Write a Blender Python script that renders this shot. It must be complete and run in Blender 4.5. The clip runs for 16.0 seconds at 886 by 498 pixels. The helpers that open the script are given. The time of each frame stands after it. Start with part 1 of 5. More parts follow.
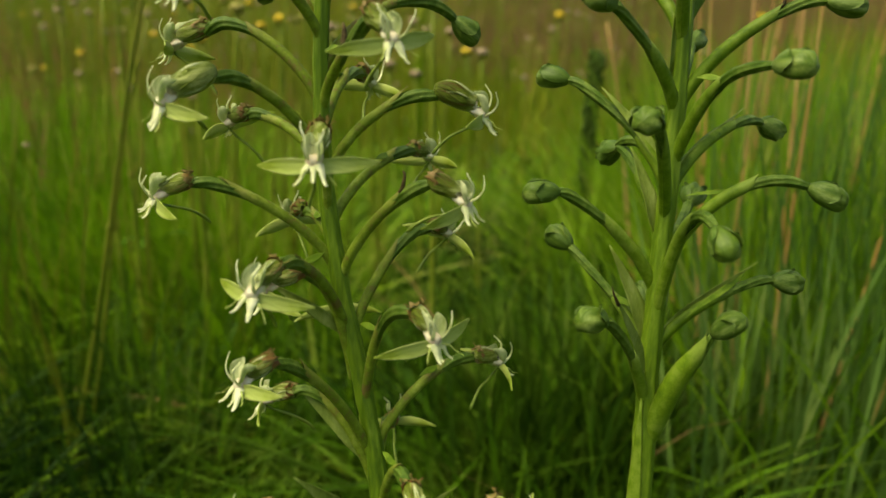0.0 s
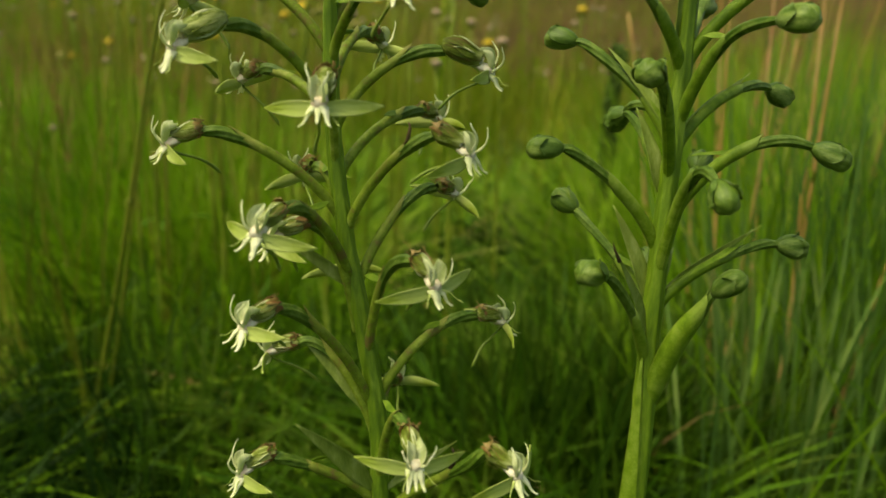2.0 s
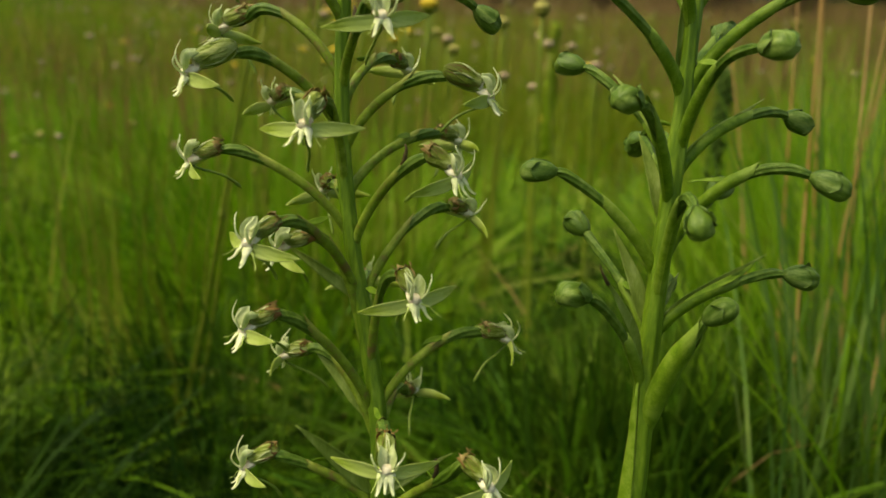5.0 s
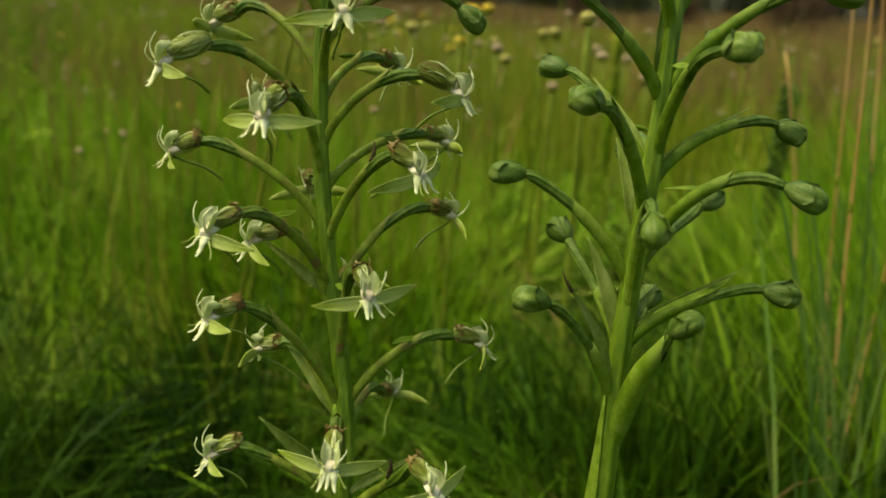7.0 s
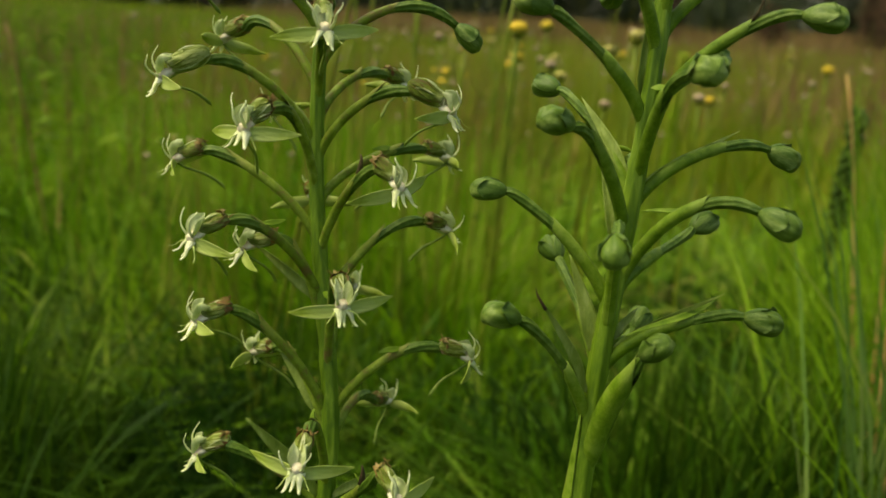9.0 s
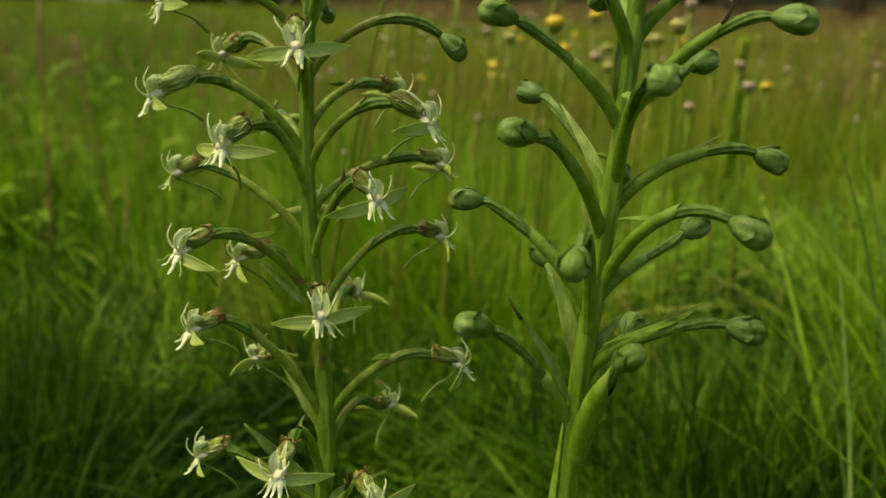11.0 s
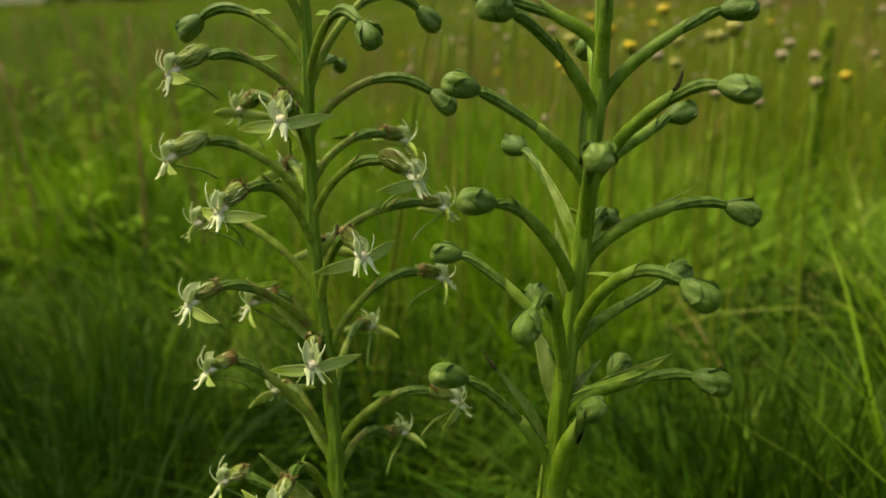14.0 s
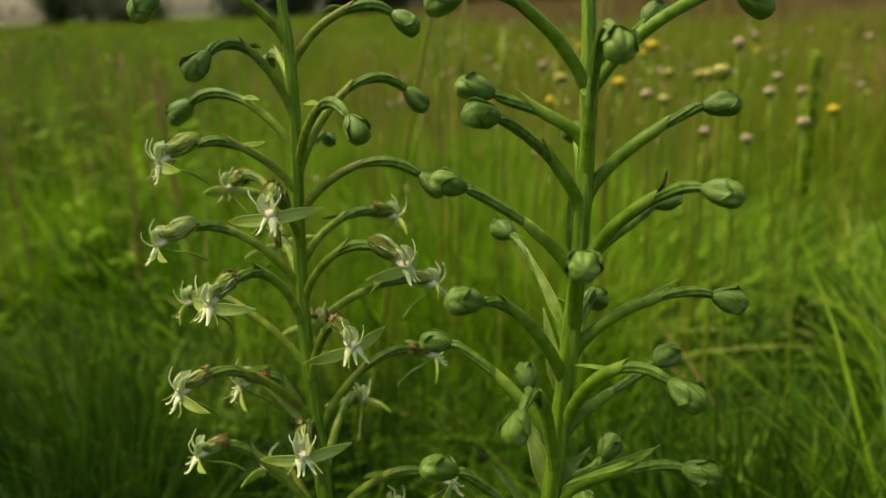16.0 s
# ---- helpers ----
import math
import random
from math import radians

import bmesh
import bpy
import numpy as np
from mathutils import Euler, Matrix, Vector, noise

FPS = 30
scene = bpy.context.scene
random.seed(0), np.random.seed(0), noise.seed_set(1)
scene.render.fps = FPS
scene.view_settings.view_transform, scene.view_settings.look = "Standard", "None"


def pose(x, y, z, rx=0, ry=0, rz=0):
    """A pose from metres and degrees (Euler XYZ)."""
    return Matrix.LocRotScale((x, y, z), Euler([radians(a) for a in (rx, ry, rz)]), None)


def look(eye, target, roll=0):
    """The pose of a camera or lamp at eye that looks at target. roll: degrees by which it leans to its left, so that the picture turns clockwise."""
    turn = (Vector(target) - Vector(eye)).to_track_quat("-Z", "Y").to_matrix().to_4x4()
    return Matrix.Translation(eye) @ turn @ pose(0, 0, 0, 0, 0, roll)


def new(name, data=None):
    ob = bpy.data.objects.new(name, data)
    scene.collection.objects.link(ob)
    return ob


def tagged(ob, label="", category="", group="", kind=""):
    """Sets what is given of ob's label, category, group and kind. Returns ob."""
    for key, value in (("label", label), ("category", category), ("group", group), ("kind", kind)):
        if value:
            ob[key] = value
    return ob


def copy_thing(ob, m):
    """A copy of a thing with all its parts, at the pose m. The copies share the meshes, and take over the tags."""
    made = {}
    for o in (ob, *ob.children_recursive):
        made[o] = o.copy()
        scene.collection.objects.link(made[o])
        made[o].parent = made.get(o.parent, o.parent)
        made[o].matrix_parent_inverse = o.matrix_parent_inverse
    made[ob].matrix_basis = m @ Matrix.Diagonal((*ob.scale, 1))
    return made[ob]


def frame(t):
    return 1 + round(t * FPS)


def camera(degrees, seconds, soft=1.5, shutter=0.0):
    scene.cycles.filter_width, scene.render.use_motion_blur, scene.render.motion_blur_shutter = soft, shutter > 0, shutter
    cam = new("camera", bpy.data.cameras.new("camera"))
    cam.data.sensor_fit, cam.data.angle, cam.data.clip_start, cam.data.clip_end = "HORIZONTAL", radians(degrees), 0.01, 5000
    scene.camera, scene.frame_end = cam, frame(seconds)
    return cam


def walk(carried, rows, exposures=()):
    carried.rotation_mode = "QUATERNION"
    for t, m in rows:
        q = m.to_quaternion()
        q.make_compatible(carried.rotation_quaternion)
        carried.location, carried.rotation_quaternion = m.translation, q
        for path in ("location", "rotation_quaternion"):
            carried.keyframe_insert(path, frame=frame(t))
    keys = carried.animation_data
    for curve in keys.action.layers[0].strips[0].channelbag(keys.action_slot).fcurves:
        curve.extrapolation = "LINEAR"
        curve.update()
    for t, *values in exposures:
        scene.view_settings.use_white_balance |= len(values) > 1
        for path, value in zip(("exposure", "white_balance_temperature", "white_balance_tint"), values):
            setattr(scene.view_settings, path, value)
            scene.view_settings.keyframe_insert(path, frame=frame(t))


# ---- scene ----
cam = camera(57.0, 16.0, soft=1.6)
cam.data.dof.use_dof = True
cam.data.dof.focus_distance = 0.212
cam.data.dof.aperture_fstop = 13.0
# seconds, place in metres, turn in degrees
ROWS = [
    (0.0, 0.0000, 0.0000, 0.5000, 71.40, -1.50, -0.04),
    (0.5, -0.0002, -0.0013, 0.4959, 71.20, -1.55, 0.12),
    (1.0, 0.0010, -0.0014, 0.4934, 71.27, -1.49, 0.18),
    (1.5, 0.0004, -0.0036, 0.4926, 71.19, -1.65, 0.63),
    (2.0, 0.0049, -0.0064, 0.4896, 71.46, -2.22, 1.79),
    (2.5, 0.0087, -0.0114, 0.4937, 71.71, -2.07, 3.86),
    (3.0, 0.0134, -0.0144, 0.4958, 72.17, -1.81, 5.29),
    (3.5, 0.0202, -0.0158, 0.4940, 72.43, -1.43, 6.43),
    (4.0, 0.0266, -0.0143, 0.4926, 72.63, -1.33, 7.92),
    (6.5, 0.0578, -0.0060, 0.4917, 72.88, -2.19, 14.79),
    (7.0, 0.0646, -0.0037, 0.4896, 73.31, -2.52, 16.27),
    (7.5, 0.0708, -0.0032, 0.4890, 73.72, -3.19, 17.97),
    (8.0, 0.0771, -0.0001, 0.4917, 74.01, -3.48, 19.23),
    (8.5, 0.0826, 0.0016, 0.4921, 74.09, -3.27, 20.40),
    (9.0, 0.0877, 0.0006, 0.4918, 73.99, -3.24, 21.75),
    (11.5, 0.1131, 0.0131, 0.4991, 73.00, -0.59, 27.74),
    (12.0, 0.1151, 0.0159, 0.4999, 72.99, -0.52, 29.18),
    (12.5, 0.1184, 0.0174, 0.5048, 72.88, -0.08, 30.43),
    (13.0, 0.1262, 0.0195, 0.5086, 72.38, 0.74, 31.52),
    (13.5, 0.1344, 0.0200, 0.5150, 72.08, 1.49, 32.22),
    (14.0, 0.1397, 0.0185, 0.5193, 72.02, 1.87, 32.71),
    (14.5, 0.1406, 0.0186, 0.5251, 72.29, 2.16, 32.84),
    (15.0, 0.1397, 0.0194, 0.5291, 72.64, 2.24, 32.80),
    (15.5, 0.1394, 0.0223, 0.5335, 72.86, 2.42, 32.42),
    (16.0, 0.1390, 0.0234, 0.5381, 73.20, 2.33, 32.13),
]
walk(cam, [(t, pose(x, y, z, rx, ry, rz)) for t, x, y, z, rx, ry, rz in ROWS], ((0.0, 0.99, 8300, -1), (4.0, 1.01, 8300, -1), (9.0, 1.08, 8300, -1), (13.0, 1.16, 8300, -1), (16.0, 1.15, 8300, -1)))

# ---- light: a bright overcast sky over an open meadow ----
SUN_EL, SUN_AZ = 64.0, 200.0
world = bpy.data.worlds.new("overcast_sky")
scene.world = world
world.use_nodes = True
wn, wl = world.node_tree.nodes, world.node_tree.links
sky = wn.new("ShaderNodeTexSky")
sky.sky_type = "NISHITA"
sky.sun_disc = False
sky.sun_elevation, sky.sun_rotation = radians(SUN_EL), radians(90 - SUN_AZ)
sky.air_density, sky.dust_density, sky.ozone_density = 1.0, 3.6, 1.0
wl.new(sky.outputs[0], wn["Background"].inputs[0])
wn["Background"].inputs[1].default_value = 0.105
sun = new("sun", bpy.data.lights.new("sun", "SUN"))
sun.data.energy, sun.data.angle, sun.data.color = 2.1, radians(34), (1.0, 0.94, 0.80)
ca, sa = math.cos(radians(SUN_AZ)), math.sin(radians(SUN_AZ))
ce, se = math.cos(radians(SUN_EL)), math.sin(radians(SUN_EL))
sun.matrix_world = look((10 * ca * ce, 10 * sa * ce, 10 * se), (0, 0, 0))


# ---- materials ----
def material(name, stops, rough=0.5, thin=0.0, scale=200.0, bump=0.15, stretch=(1, 1, 1), spread=0.12, detail_scale=6.0, spec=0.3, ends=None):
    """A plant or soil surface: colours by two sizes of noise, varied from piece to piece, with fine relief;
    thin: how much light goes through; ends: (axis, from, to, colour), a tint that grows towards one end of the piece."""
    m = bpy.data.materials.new(name)
    m.use_nodes = True
    n, l = m.node_tree.nodes, m.node_tree.links
    n.clear()
    out = n.new("ShaderNodeOutputMaterial")
    bsdf = n.new("ShaderNodeBsdfPrincipled")
    tc = n.new("ShaderNodeTexCoord")
    mp = n.new("ShaderNodeMapping")
    mp.inputs["Scale"].default_value = stretch
    l.new(tc.outputs["Object"], mp.inputs[0])
    n1, n2 = n.new("ShaderNodeTexNoise"), n.new("ShaderNodeTexNoise")
    n1.inputs["Scale"].default_value, n1.inputs["Detail"].default_value = scale, 4.0
    n2.inputs["Scale"].default_value, n2.inputs["Detail"].default_value = scale * detail_scale, 3.0
    l.new(mp.outputs[0], n1.inputs[0])
    l.new(mp.outputs[0], n2.inputs[0])
    geo, info = n.new("ShaderNodeNewGeometry"), n.new("ShaderNodeObjectInfo")
    mixf = n.new("ShaderNodeMath")
    mixf.operation = "MULTIPLY_ADD"
    l.new(n2.outputs[0], mixf.inputs[0])
    mixf.inputs[1].default_value = 0.35
    if spread < 0.2:
        l.new(n1.outputs[0], mixf.inputs[2])
    else:
        # meadow plants differ strongly from patch to patch
        patch = n.new("ShaderNodeMapRange")
        patch.inputs["From Min"].default_value, patch.inputs["From Max"].default_value = 0.32, 0.68
        l.new(n1.outputs[0], patch.inputs["Value"])
        l.new(patch.outputs[0], mixf.inputs[2])
    isl = n.new("ShaderNodeMath")
    isl.operation = "MULTIPLY_ADD"
    l.new(geo.outputs["Random Per Island"], isl.inputs[0])
    isl.inputs[1].default_value = spread
    l.new(mixf.outputs[0], isl.inputs[2])
    obr = n.new("ShaderNodeMath")
    obr.operation = "MULTIPLY_ADD"
    l.new(info.outputs["Random"], obr.inputs[0])
    obr.inputs[1].default_value = 0.12
    l.new(isl.outputs[0], obr.inputs[2])
    rng = n.new("ShaderNodeMapRange")
    rng.inputs["From Min"].default_value, rng.inputs["From Max"].default_value = (0.56, 1.0) if spread < 0.2 else (0.30, 1.15 + spread)
    l.new(obr.outputs[0], rng.inputs["Value"])
    ramp = n.new("ShaderNodeValToRGB")
    els = ramp.color_ramp.elements
    while len(els) < len(stops):
        els.new(0.5)
    for i, c in enumerate(stops):
        els[i].position = i / (len(stops) - 1)
        els[i].color = (*c, 1)
    l.new(rng.outputs[0], ramp.inputs[0])
    colour = ramp.outputs[0]
    if ends:
        axis, near, far, tint = ends
        sep, grow, mixc = n.new("ShaderNodeSeparateXYZ"), n.new("ShaderNodeMapRange"), n.new("ShaderNodeMix")
        along = n.new("ShaderNodeAttribute")
        along.attribute_name = "along"
        l.new(tc.outputs["Object"], sep.inputs[0])
        source = along.outputs["Fac"] if axis == "along" else sep.outputs[axis]
        wob = n.new("ShaderNodeMath")
        wob.operation = "MULTIPLY_ADD"
        l.new(n1.outputs[0], wob.inputs[0])
        wob.inputs[1].default_value = abs(far - near) * 0.9
        l.new(source, wob.inputs[2])
        shift = abs(far - near) * 0.45
        grow.inputs["From Min"].default_value, grow.inputs["From Max"].default_value = near + shift, far + shift
        l.new(wob.outputs[0], grow.inputs["Value"])
        mixc.data_type = "RGBA"
        l.new(grow.outputs[0], mixc.inputs["Factor"])
        l.new(colour, mixc.inputs["A"])
        mixc.inputs["B"].default_value = (*tint, 1)
        colour = mixc.outputs["Result"]
    l.new(colour, bsdf.inputs["Base Color"])
    bsdf.inputs["Roughness"].default_value = rough
    bsdf.inputs["Specular IOR Level"].default_value = spec
    if bump:
        b = n.new("ShaderNodeBump")
        b.inputs["Strength"].default_value, b.inputs["Distance"].default_value = bump, 0.0004
        l.new(n2.outputs[0], b.inputs["Height"])
        l.new(b.outputs[0], bsdf.inputs["Normal"])
    if thin:
        tr, mx = n.new("ShaderNodeBsdfTranslucent"), n.new("ShaderNodeMixShader")
        l.new(colour, tr.inputs[0])
        mx.inputs[0].default_value = thin
        l.new(bsdf.outputs[0], mx.inputs[1])
        l.new(tr.outputs[0], mx.inputs[2])
        l.new(mx.outputs[0], out.inputs[0])
    else:
        l.new(bsdf.outputs[0], out.inputs[0])
    return m


M_STEM = material("orchid_stem_green", [(0.071, 0.138, 0.008), (0.122, 0.210, 0.013), (0.22, 0.325, 0.038)], 0.46, 0.10, 260, 0.5, (1, 1, 0.10), detail_scale=4, spec=0.2)
M_OVARY = material("ribbed_ovary_green", [(0.034, 0.076, 0.007), (0.060, 0.116, 0.010), (0.12, 0.185, 0.03)], 0.42, 0.06, 420, 0.5, spec=0.18)
M_BRACT = material("bract_green", [(0.070, 0.138, 0.006), (0.115, 0.20, 0.010), (0.175, 0.265, 0.028)], 0.52, 0.10, 300, 0.3, spec=0.2, ends=("along", 0.65, 1.10, (0.20, 0.275, 0.055)))
M_BRACT_OLIVE = material("bract_olive_brown", [(0.165, 0.130, 0.034), (0.140, 0.205, 0.016), (0.20, 0.285, 0.026), (0.28, 0.35, 0.062)], 0.52, 0.12, 260, 0.5, spec=0.2, ends=("along", 0.70, 1.10, (0.22, 0.19, 0.06)))
M_LEAF_BRACT = material("leafy_bract_pale_green", [(0.145, 0.215, 0.027), (0.22, 0.30, 0.052), (0.33, 0.40, 0.12)], 0.45, 0.25, 300, 0.6, (1, 1, 0.3))
M_BRACT_DRY = material("dry_bract_brown", [(0.018, 0.012, 0.006), (0.055, 0.036, 0.013), (0.16, 0.11, 0.045)], 0.7, 0.15, 400, 0.5)
M_BUD = material("bud_yellow_green", [(0.050, 0.098, 0.008), (0.080, 0.140, 0.014), (0.170, 0.235, 0.050)], 0.50, 0.06, 520, 0.30, (1, 0.18, 1), spec=0.22)
M_BUD_SEPAL = material("bud_sepal_green", [(0.042, 0.086, 0.008), (0.066, 0.124, 0.014), (0.150, 0.215, 0.050)], 0.50, 0.06, 520, 0.30, (1, 0.18, 1), spec=0.22)
M_SEPAL = material("sepal_pale_green", [(0.21, 0.29, 0.024), (0.30, 0.395, 0.050), (0.42, 0.50, 0.13)], 0.45, 0.22, 260, 0.5, (0.2, 1, 1), ends=(1, -0.0034, 0.0004, (0.43, 0.52, 0.14)))
M_SEPAL_RIM = material("sepal_rim_pale", [(0.34, 0.42, 0.09), (0.44, 0.52, 0.15), (0.54, 0.60, 0.24)], 0.4, 0.35, 260, 0.3)
M_HOOD = material("hood_olive_green", [(0.15, 0.085, 0.020), (0.11, 0.145, 0.012), (0.19, 0.26, 0.025), (0.44, 0.50, 0.16)], 0.42, 0.35, 700, 1.0, (1, 0.06, 1), ends=(1, -0.0050, 0.0030, (0.62, 0.67, 0.36)), spec=0.25)
M_WHITE = material("petal_greenish_white", [(0.58, 0.65, 0.29), (0.76, 0.80, 0.48), (0.86, 0.87, 0.64)], 0.45, 0.30, 300, 0.3)
M_CUP = material("cup_petal_translucent_green", [(0.36, 0.45, 0.15), (0.54, 0.61, 0.30), (0.72, 0.76, 0.46)], 0.42, 0.42, 420, 0.5, (1, 1, 0.15))
M_COLUMN = material("column_cream_pink", [(0.56, 0.40, 0.24), (0.70, 0.63, 0.44), (0.78, 0.76, 0.58)], 0.4, 0.15, 420, 0.3)
M_SPUR = material("spur_green", [(0.10, 0.165, 0.016), (0.17, 0.25, 0.03), (0.28, 0.35, 0.08)], 0.4, 0.15, 300, 0.1)
M_WITHER = material("withered_petal_brown", [(0.15, 0.062, 0.018), (0.29, 0.145, 0.048), (0.24, 0.20, 0.05), (0.46, 0.32, 0.15)], 0.6, 0.35, 520, 0.8, (1, 0.18, 1))
M_GRASS = material("grass_green", [(0.010, 0.035, 0.002), (0.039, 0.112, 0.005), (0.092, 0.206, 0.009), (0.23, 0.35, 0.047)], 0.6, 0.40, 8, 0.0, spread=0.5, spec=0.15)
M_GRASS_LIGHT = material("grass_yellow_green", [(0.034, 0.108, 0.004), (0.115, 0.255, 0.008), (0.21, 0.36, 0.020), (0.37, 0.41, 0.09)], 0.6, 0.40, 5, 0.0, spread=0.5, spec=0.15)
M_OLIVE = material("meadow_olive", [(0.055, 0.115, 0.004), (0.130, 0.200, 0.009), (0.215, 0.245, 0.020), (0.31, 0.25, 0.06)], 0.65, 0.35, 1.5, 0.0, spread=0.5, spec=0.1)
M_BLUE_GRASS = material("grass_blue_green", [(0.036, 0.098, 0.012), (0.075, 0.16, 0.026), (0.13, 0.23, 0.05), (0.23, 0.30, 0.08)], 0.55, 0.3, 10, 0.0, spread=0.45, spec=0.15)
M_RED_STALK = material("reddish_stalk", [(0.16, 0.06, 0.025), (0.26, 0.11, 0.05), (0.36, 0.19, 0.09)], 0.55, 0.1, 10, 0.2, spread=0.5)
M_STRAW = material("straw_stalk", [(0.34, 0.19, 0.05), (0.48, 0.27, 0.085), (0.58, 0.37, 0.15), (0.30, 0.12, 0.06)], 0.55, 0.15, 10, 0.2, spread=0.6)
M_CULM = material("culm_olive", [(0.09, 0.13, 0.006), (0.165, 0.19, 0.014), (0.28, 0.25, 0.04)], 0.5, 0.15, 10, 0.1, spread=0.5)
M_DRY = material("dry_far_grass", [(0.105, 0.098, 0.019), (0.165, 0.114, 0.038), (0.235, 0.142, 0.068), (0.125, 0.126, 0.021)], 0.7, 0.25, 0.5, 0.0, spread=0.45, spec=0.1)
M_SOIL = material("meadow_soil", [(0.015, 0.03, 0.003), (0.03, 0.05, 0.005), (0.06, 0.08, 0.01)], 0.9, 0, 3, 0.4)
M_YELLOW = material("yellow_floret", [(0.34, 0.22, 0.010), (0.52, 0.36, 0.015), (0.60, 0.46, 0.04)], 0.6, 0.1, 600, 0.6)
M_TAN = material("faded_floret_tan", [(0.17, 0.12, 0.065), (0.30, 0.22, 0.13), (0.44, 0.35, 0.23)], 0.7, 0.1, 300, 0.6)
M_PALE = material("pale_yellow_floret", [(0.20, 0.19, 0.035), (0.30, 0.27, 0.06), (0.42, 0.38, 0.12)], 0.6, 0.1, 600, 0.6)
M_BUTTON_STEM = material("button_stem_green", [(0.10, 0.16, 0.008), (0.19, 0.25, 0.018), (0.32, 0.32, 0.05)], 0.5, 0.15, 40, 0.1, spread=0.5)
M_SPIKE = material("seed_spike_green", [(0.020, 0.044, 0.006), (0.036, 0.074, 0.009), (0.07, 0.115, 0.018)], 0.7, 0.1, 300, 0.4, spec=0.1)
M_HERB = material("herb_leaf_green", [(0.036, 0.105, 0.003), (0.100, 0.225, 0.006), (0.190, 0.33, 0.012), (0.28, 0.32, 0.04)], 0.65, 0.40, 3, 0.0, spread=0.4, spec=0.12)
M_HERB_DARK = material("herb_leaf_dark", [(0.03, 0.085, 0.003), (0.06, 0.14, 0.006), (0.10, 0.19, 0.012)], 0.7, 0.35, 20, 0.0, spread=0.4, spec=0.1)
M_FERN = material("feathery_leaf_green", [(0.075, 0.155, 0.005), (0.150, 0.260, 0.010), (0.24, 0.35, 0.024)], 0.6, 0.42, 12, 0.0, spread=0.4, spec=0.12)
# blade green darkened to stand for the shade low among the grass
M_SHADE_GRASS = material("shade_green_blade", [(0.008, 0.030, 0.002), (0.022, 0.061, 0.003), (0.049, 0.104, 0.006), (0.12, 0.18, 0.022)], 0.65, 0.38, 8, 0.0, spread=0.45, spec=0.12)
M_BARK = material("tree_bark", [(0.02, 0.016, 0.012), (0.05, 0.04, 0.03), (0.09, 0.07, 0.05)], 0.9, 0, 4, 0.6)
M_TWIG = material("dry_twig_brown", [(0.030, 0.020, 0.012), (0.085, 0.050, 0.028), (0.15, 0.09, 0.05)], 0.8, 0.1, 6, 0.3, spread=0.4, spec=0.1)
M_LEAF = material("tree_foliage", [(0.018, 0.03, 0.012), (0.035, 0.055, 0.02), (0.06, 0.085, 0.03)], 0.6, 0.2, 2, 0.0, spread=0.4)

# ---- helpers of this scene ----
WORLD = {}


def thing(name, at, label, category, group="", kind=""):
    ob = tagged(new(name), label, category, group, kind)
    ob.empty_display_size = 0.02
    ob.matrix_basis = Matrix.Translation(at)
    WORLD[ob] = ob.matrix_basis.copy()
    return ob


def part(name, mesh, mat, parent, label="", m=None):
    """One mesh object under a thing or a part, at the world pose m. mesh: a bmesh (used up) or finished mesh data."""
    if isinstance(mesh, bmesh.types.BMesh):
        mesh = finished(name, mesh, mat)
    ob = tagged(new(name, mesh), label)
    m = m or Matrix()
    ob.parent = parent
    ob.matrix_parent_inverse = WORLD[parent].inverted()
    ob.matrix_basis = m
    WORLD[ob] = m.copy()
    return ob


def finished(name, bm, mat, smooth=True):
    bmesh.ops.recalc_face_normals(bm, faces=bm.faces)
    data = bpy.data.meshes.new(name)
    bm.to_mesh(data)
    bm.free()
    data.materials.append(mat)
    data.polygons.foreach_set("use_smooth", [smooth] * len(data.polygons))
    return data


def hermite(keys, count):
    """A smooth line through keys of (place, tangent)."""
    out = []
    for (p0, t0), (p1, t1) in zip(keys, keys[1:]):
        d = (p1 - p0).length
        for i in range(count):
            s = i / count
            a, b = 2 * s**3 - 3 * s**2 + 1, s**3 - 2 * s**2 + s
            c, e = -2 * s**3 + 3 * s**2, s**3 - s**2
            out.append(a * p0 + b * d * t0 + c * p1 + e * d * t1)
    out.append(keys[-1][0].copy())
    return out


def eased(pts, rounds):
    """The line again with even steps and its kinks smoothed out."""
    n = len(pts)
    for turn in range(rounds):
        pts = [pts[0]] + [pts[i] * 0.5 + (pts[i - 1] + pts[i + 1]) * 0.25 for i in range(1, n - 1)] + [pts[-1]]
    return pts


def frames_along(pts, up=Vector((0, 0, 1))):
    """Tangent, side and up at each point of a line."""
    res = []
    side = None
    for i, p in enumerate(pts):
        t = (pts[min(i + 1, len(pts) - 1)] - pts[max(i - 1, 0)]).normalized()
        if side is None:
            side = t.cross(up)
            if side.length < 1e-3:
                side = t.cross(Vector((1, 0, 0)))
        side = (side - t * side.dot(t)).normalized()
        res.append((t, side, side.cross(t).normalized()))
    return res


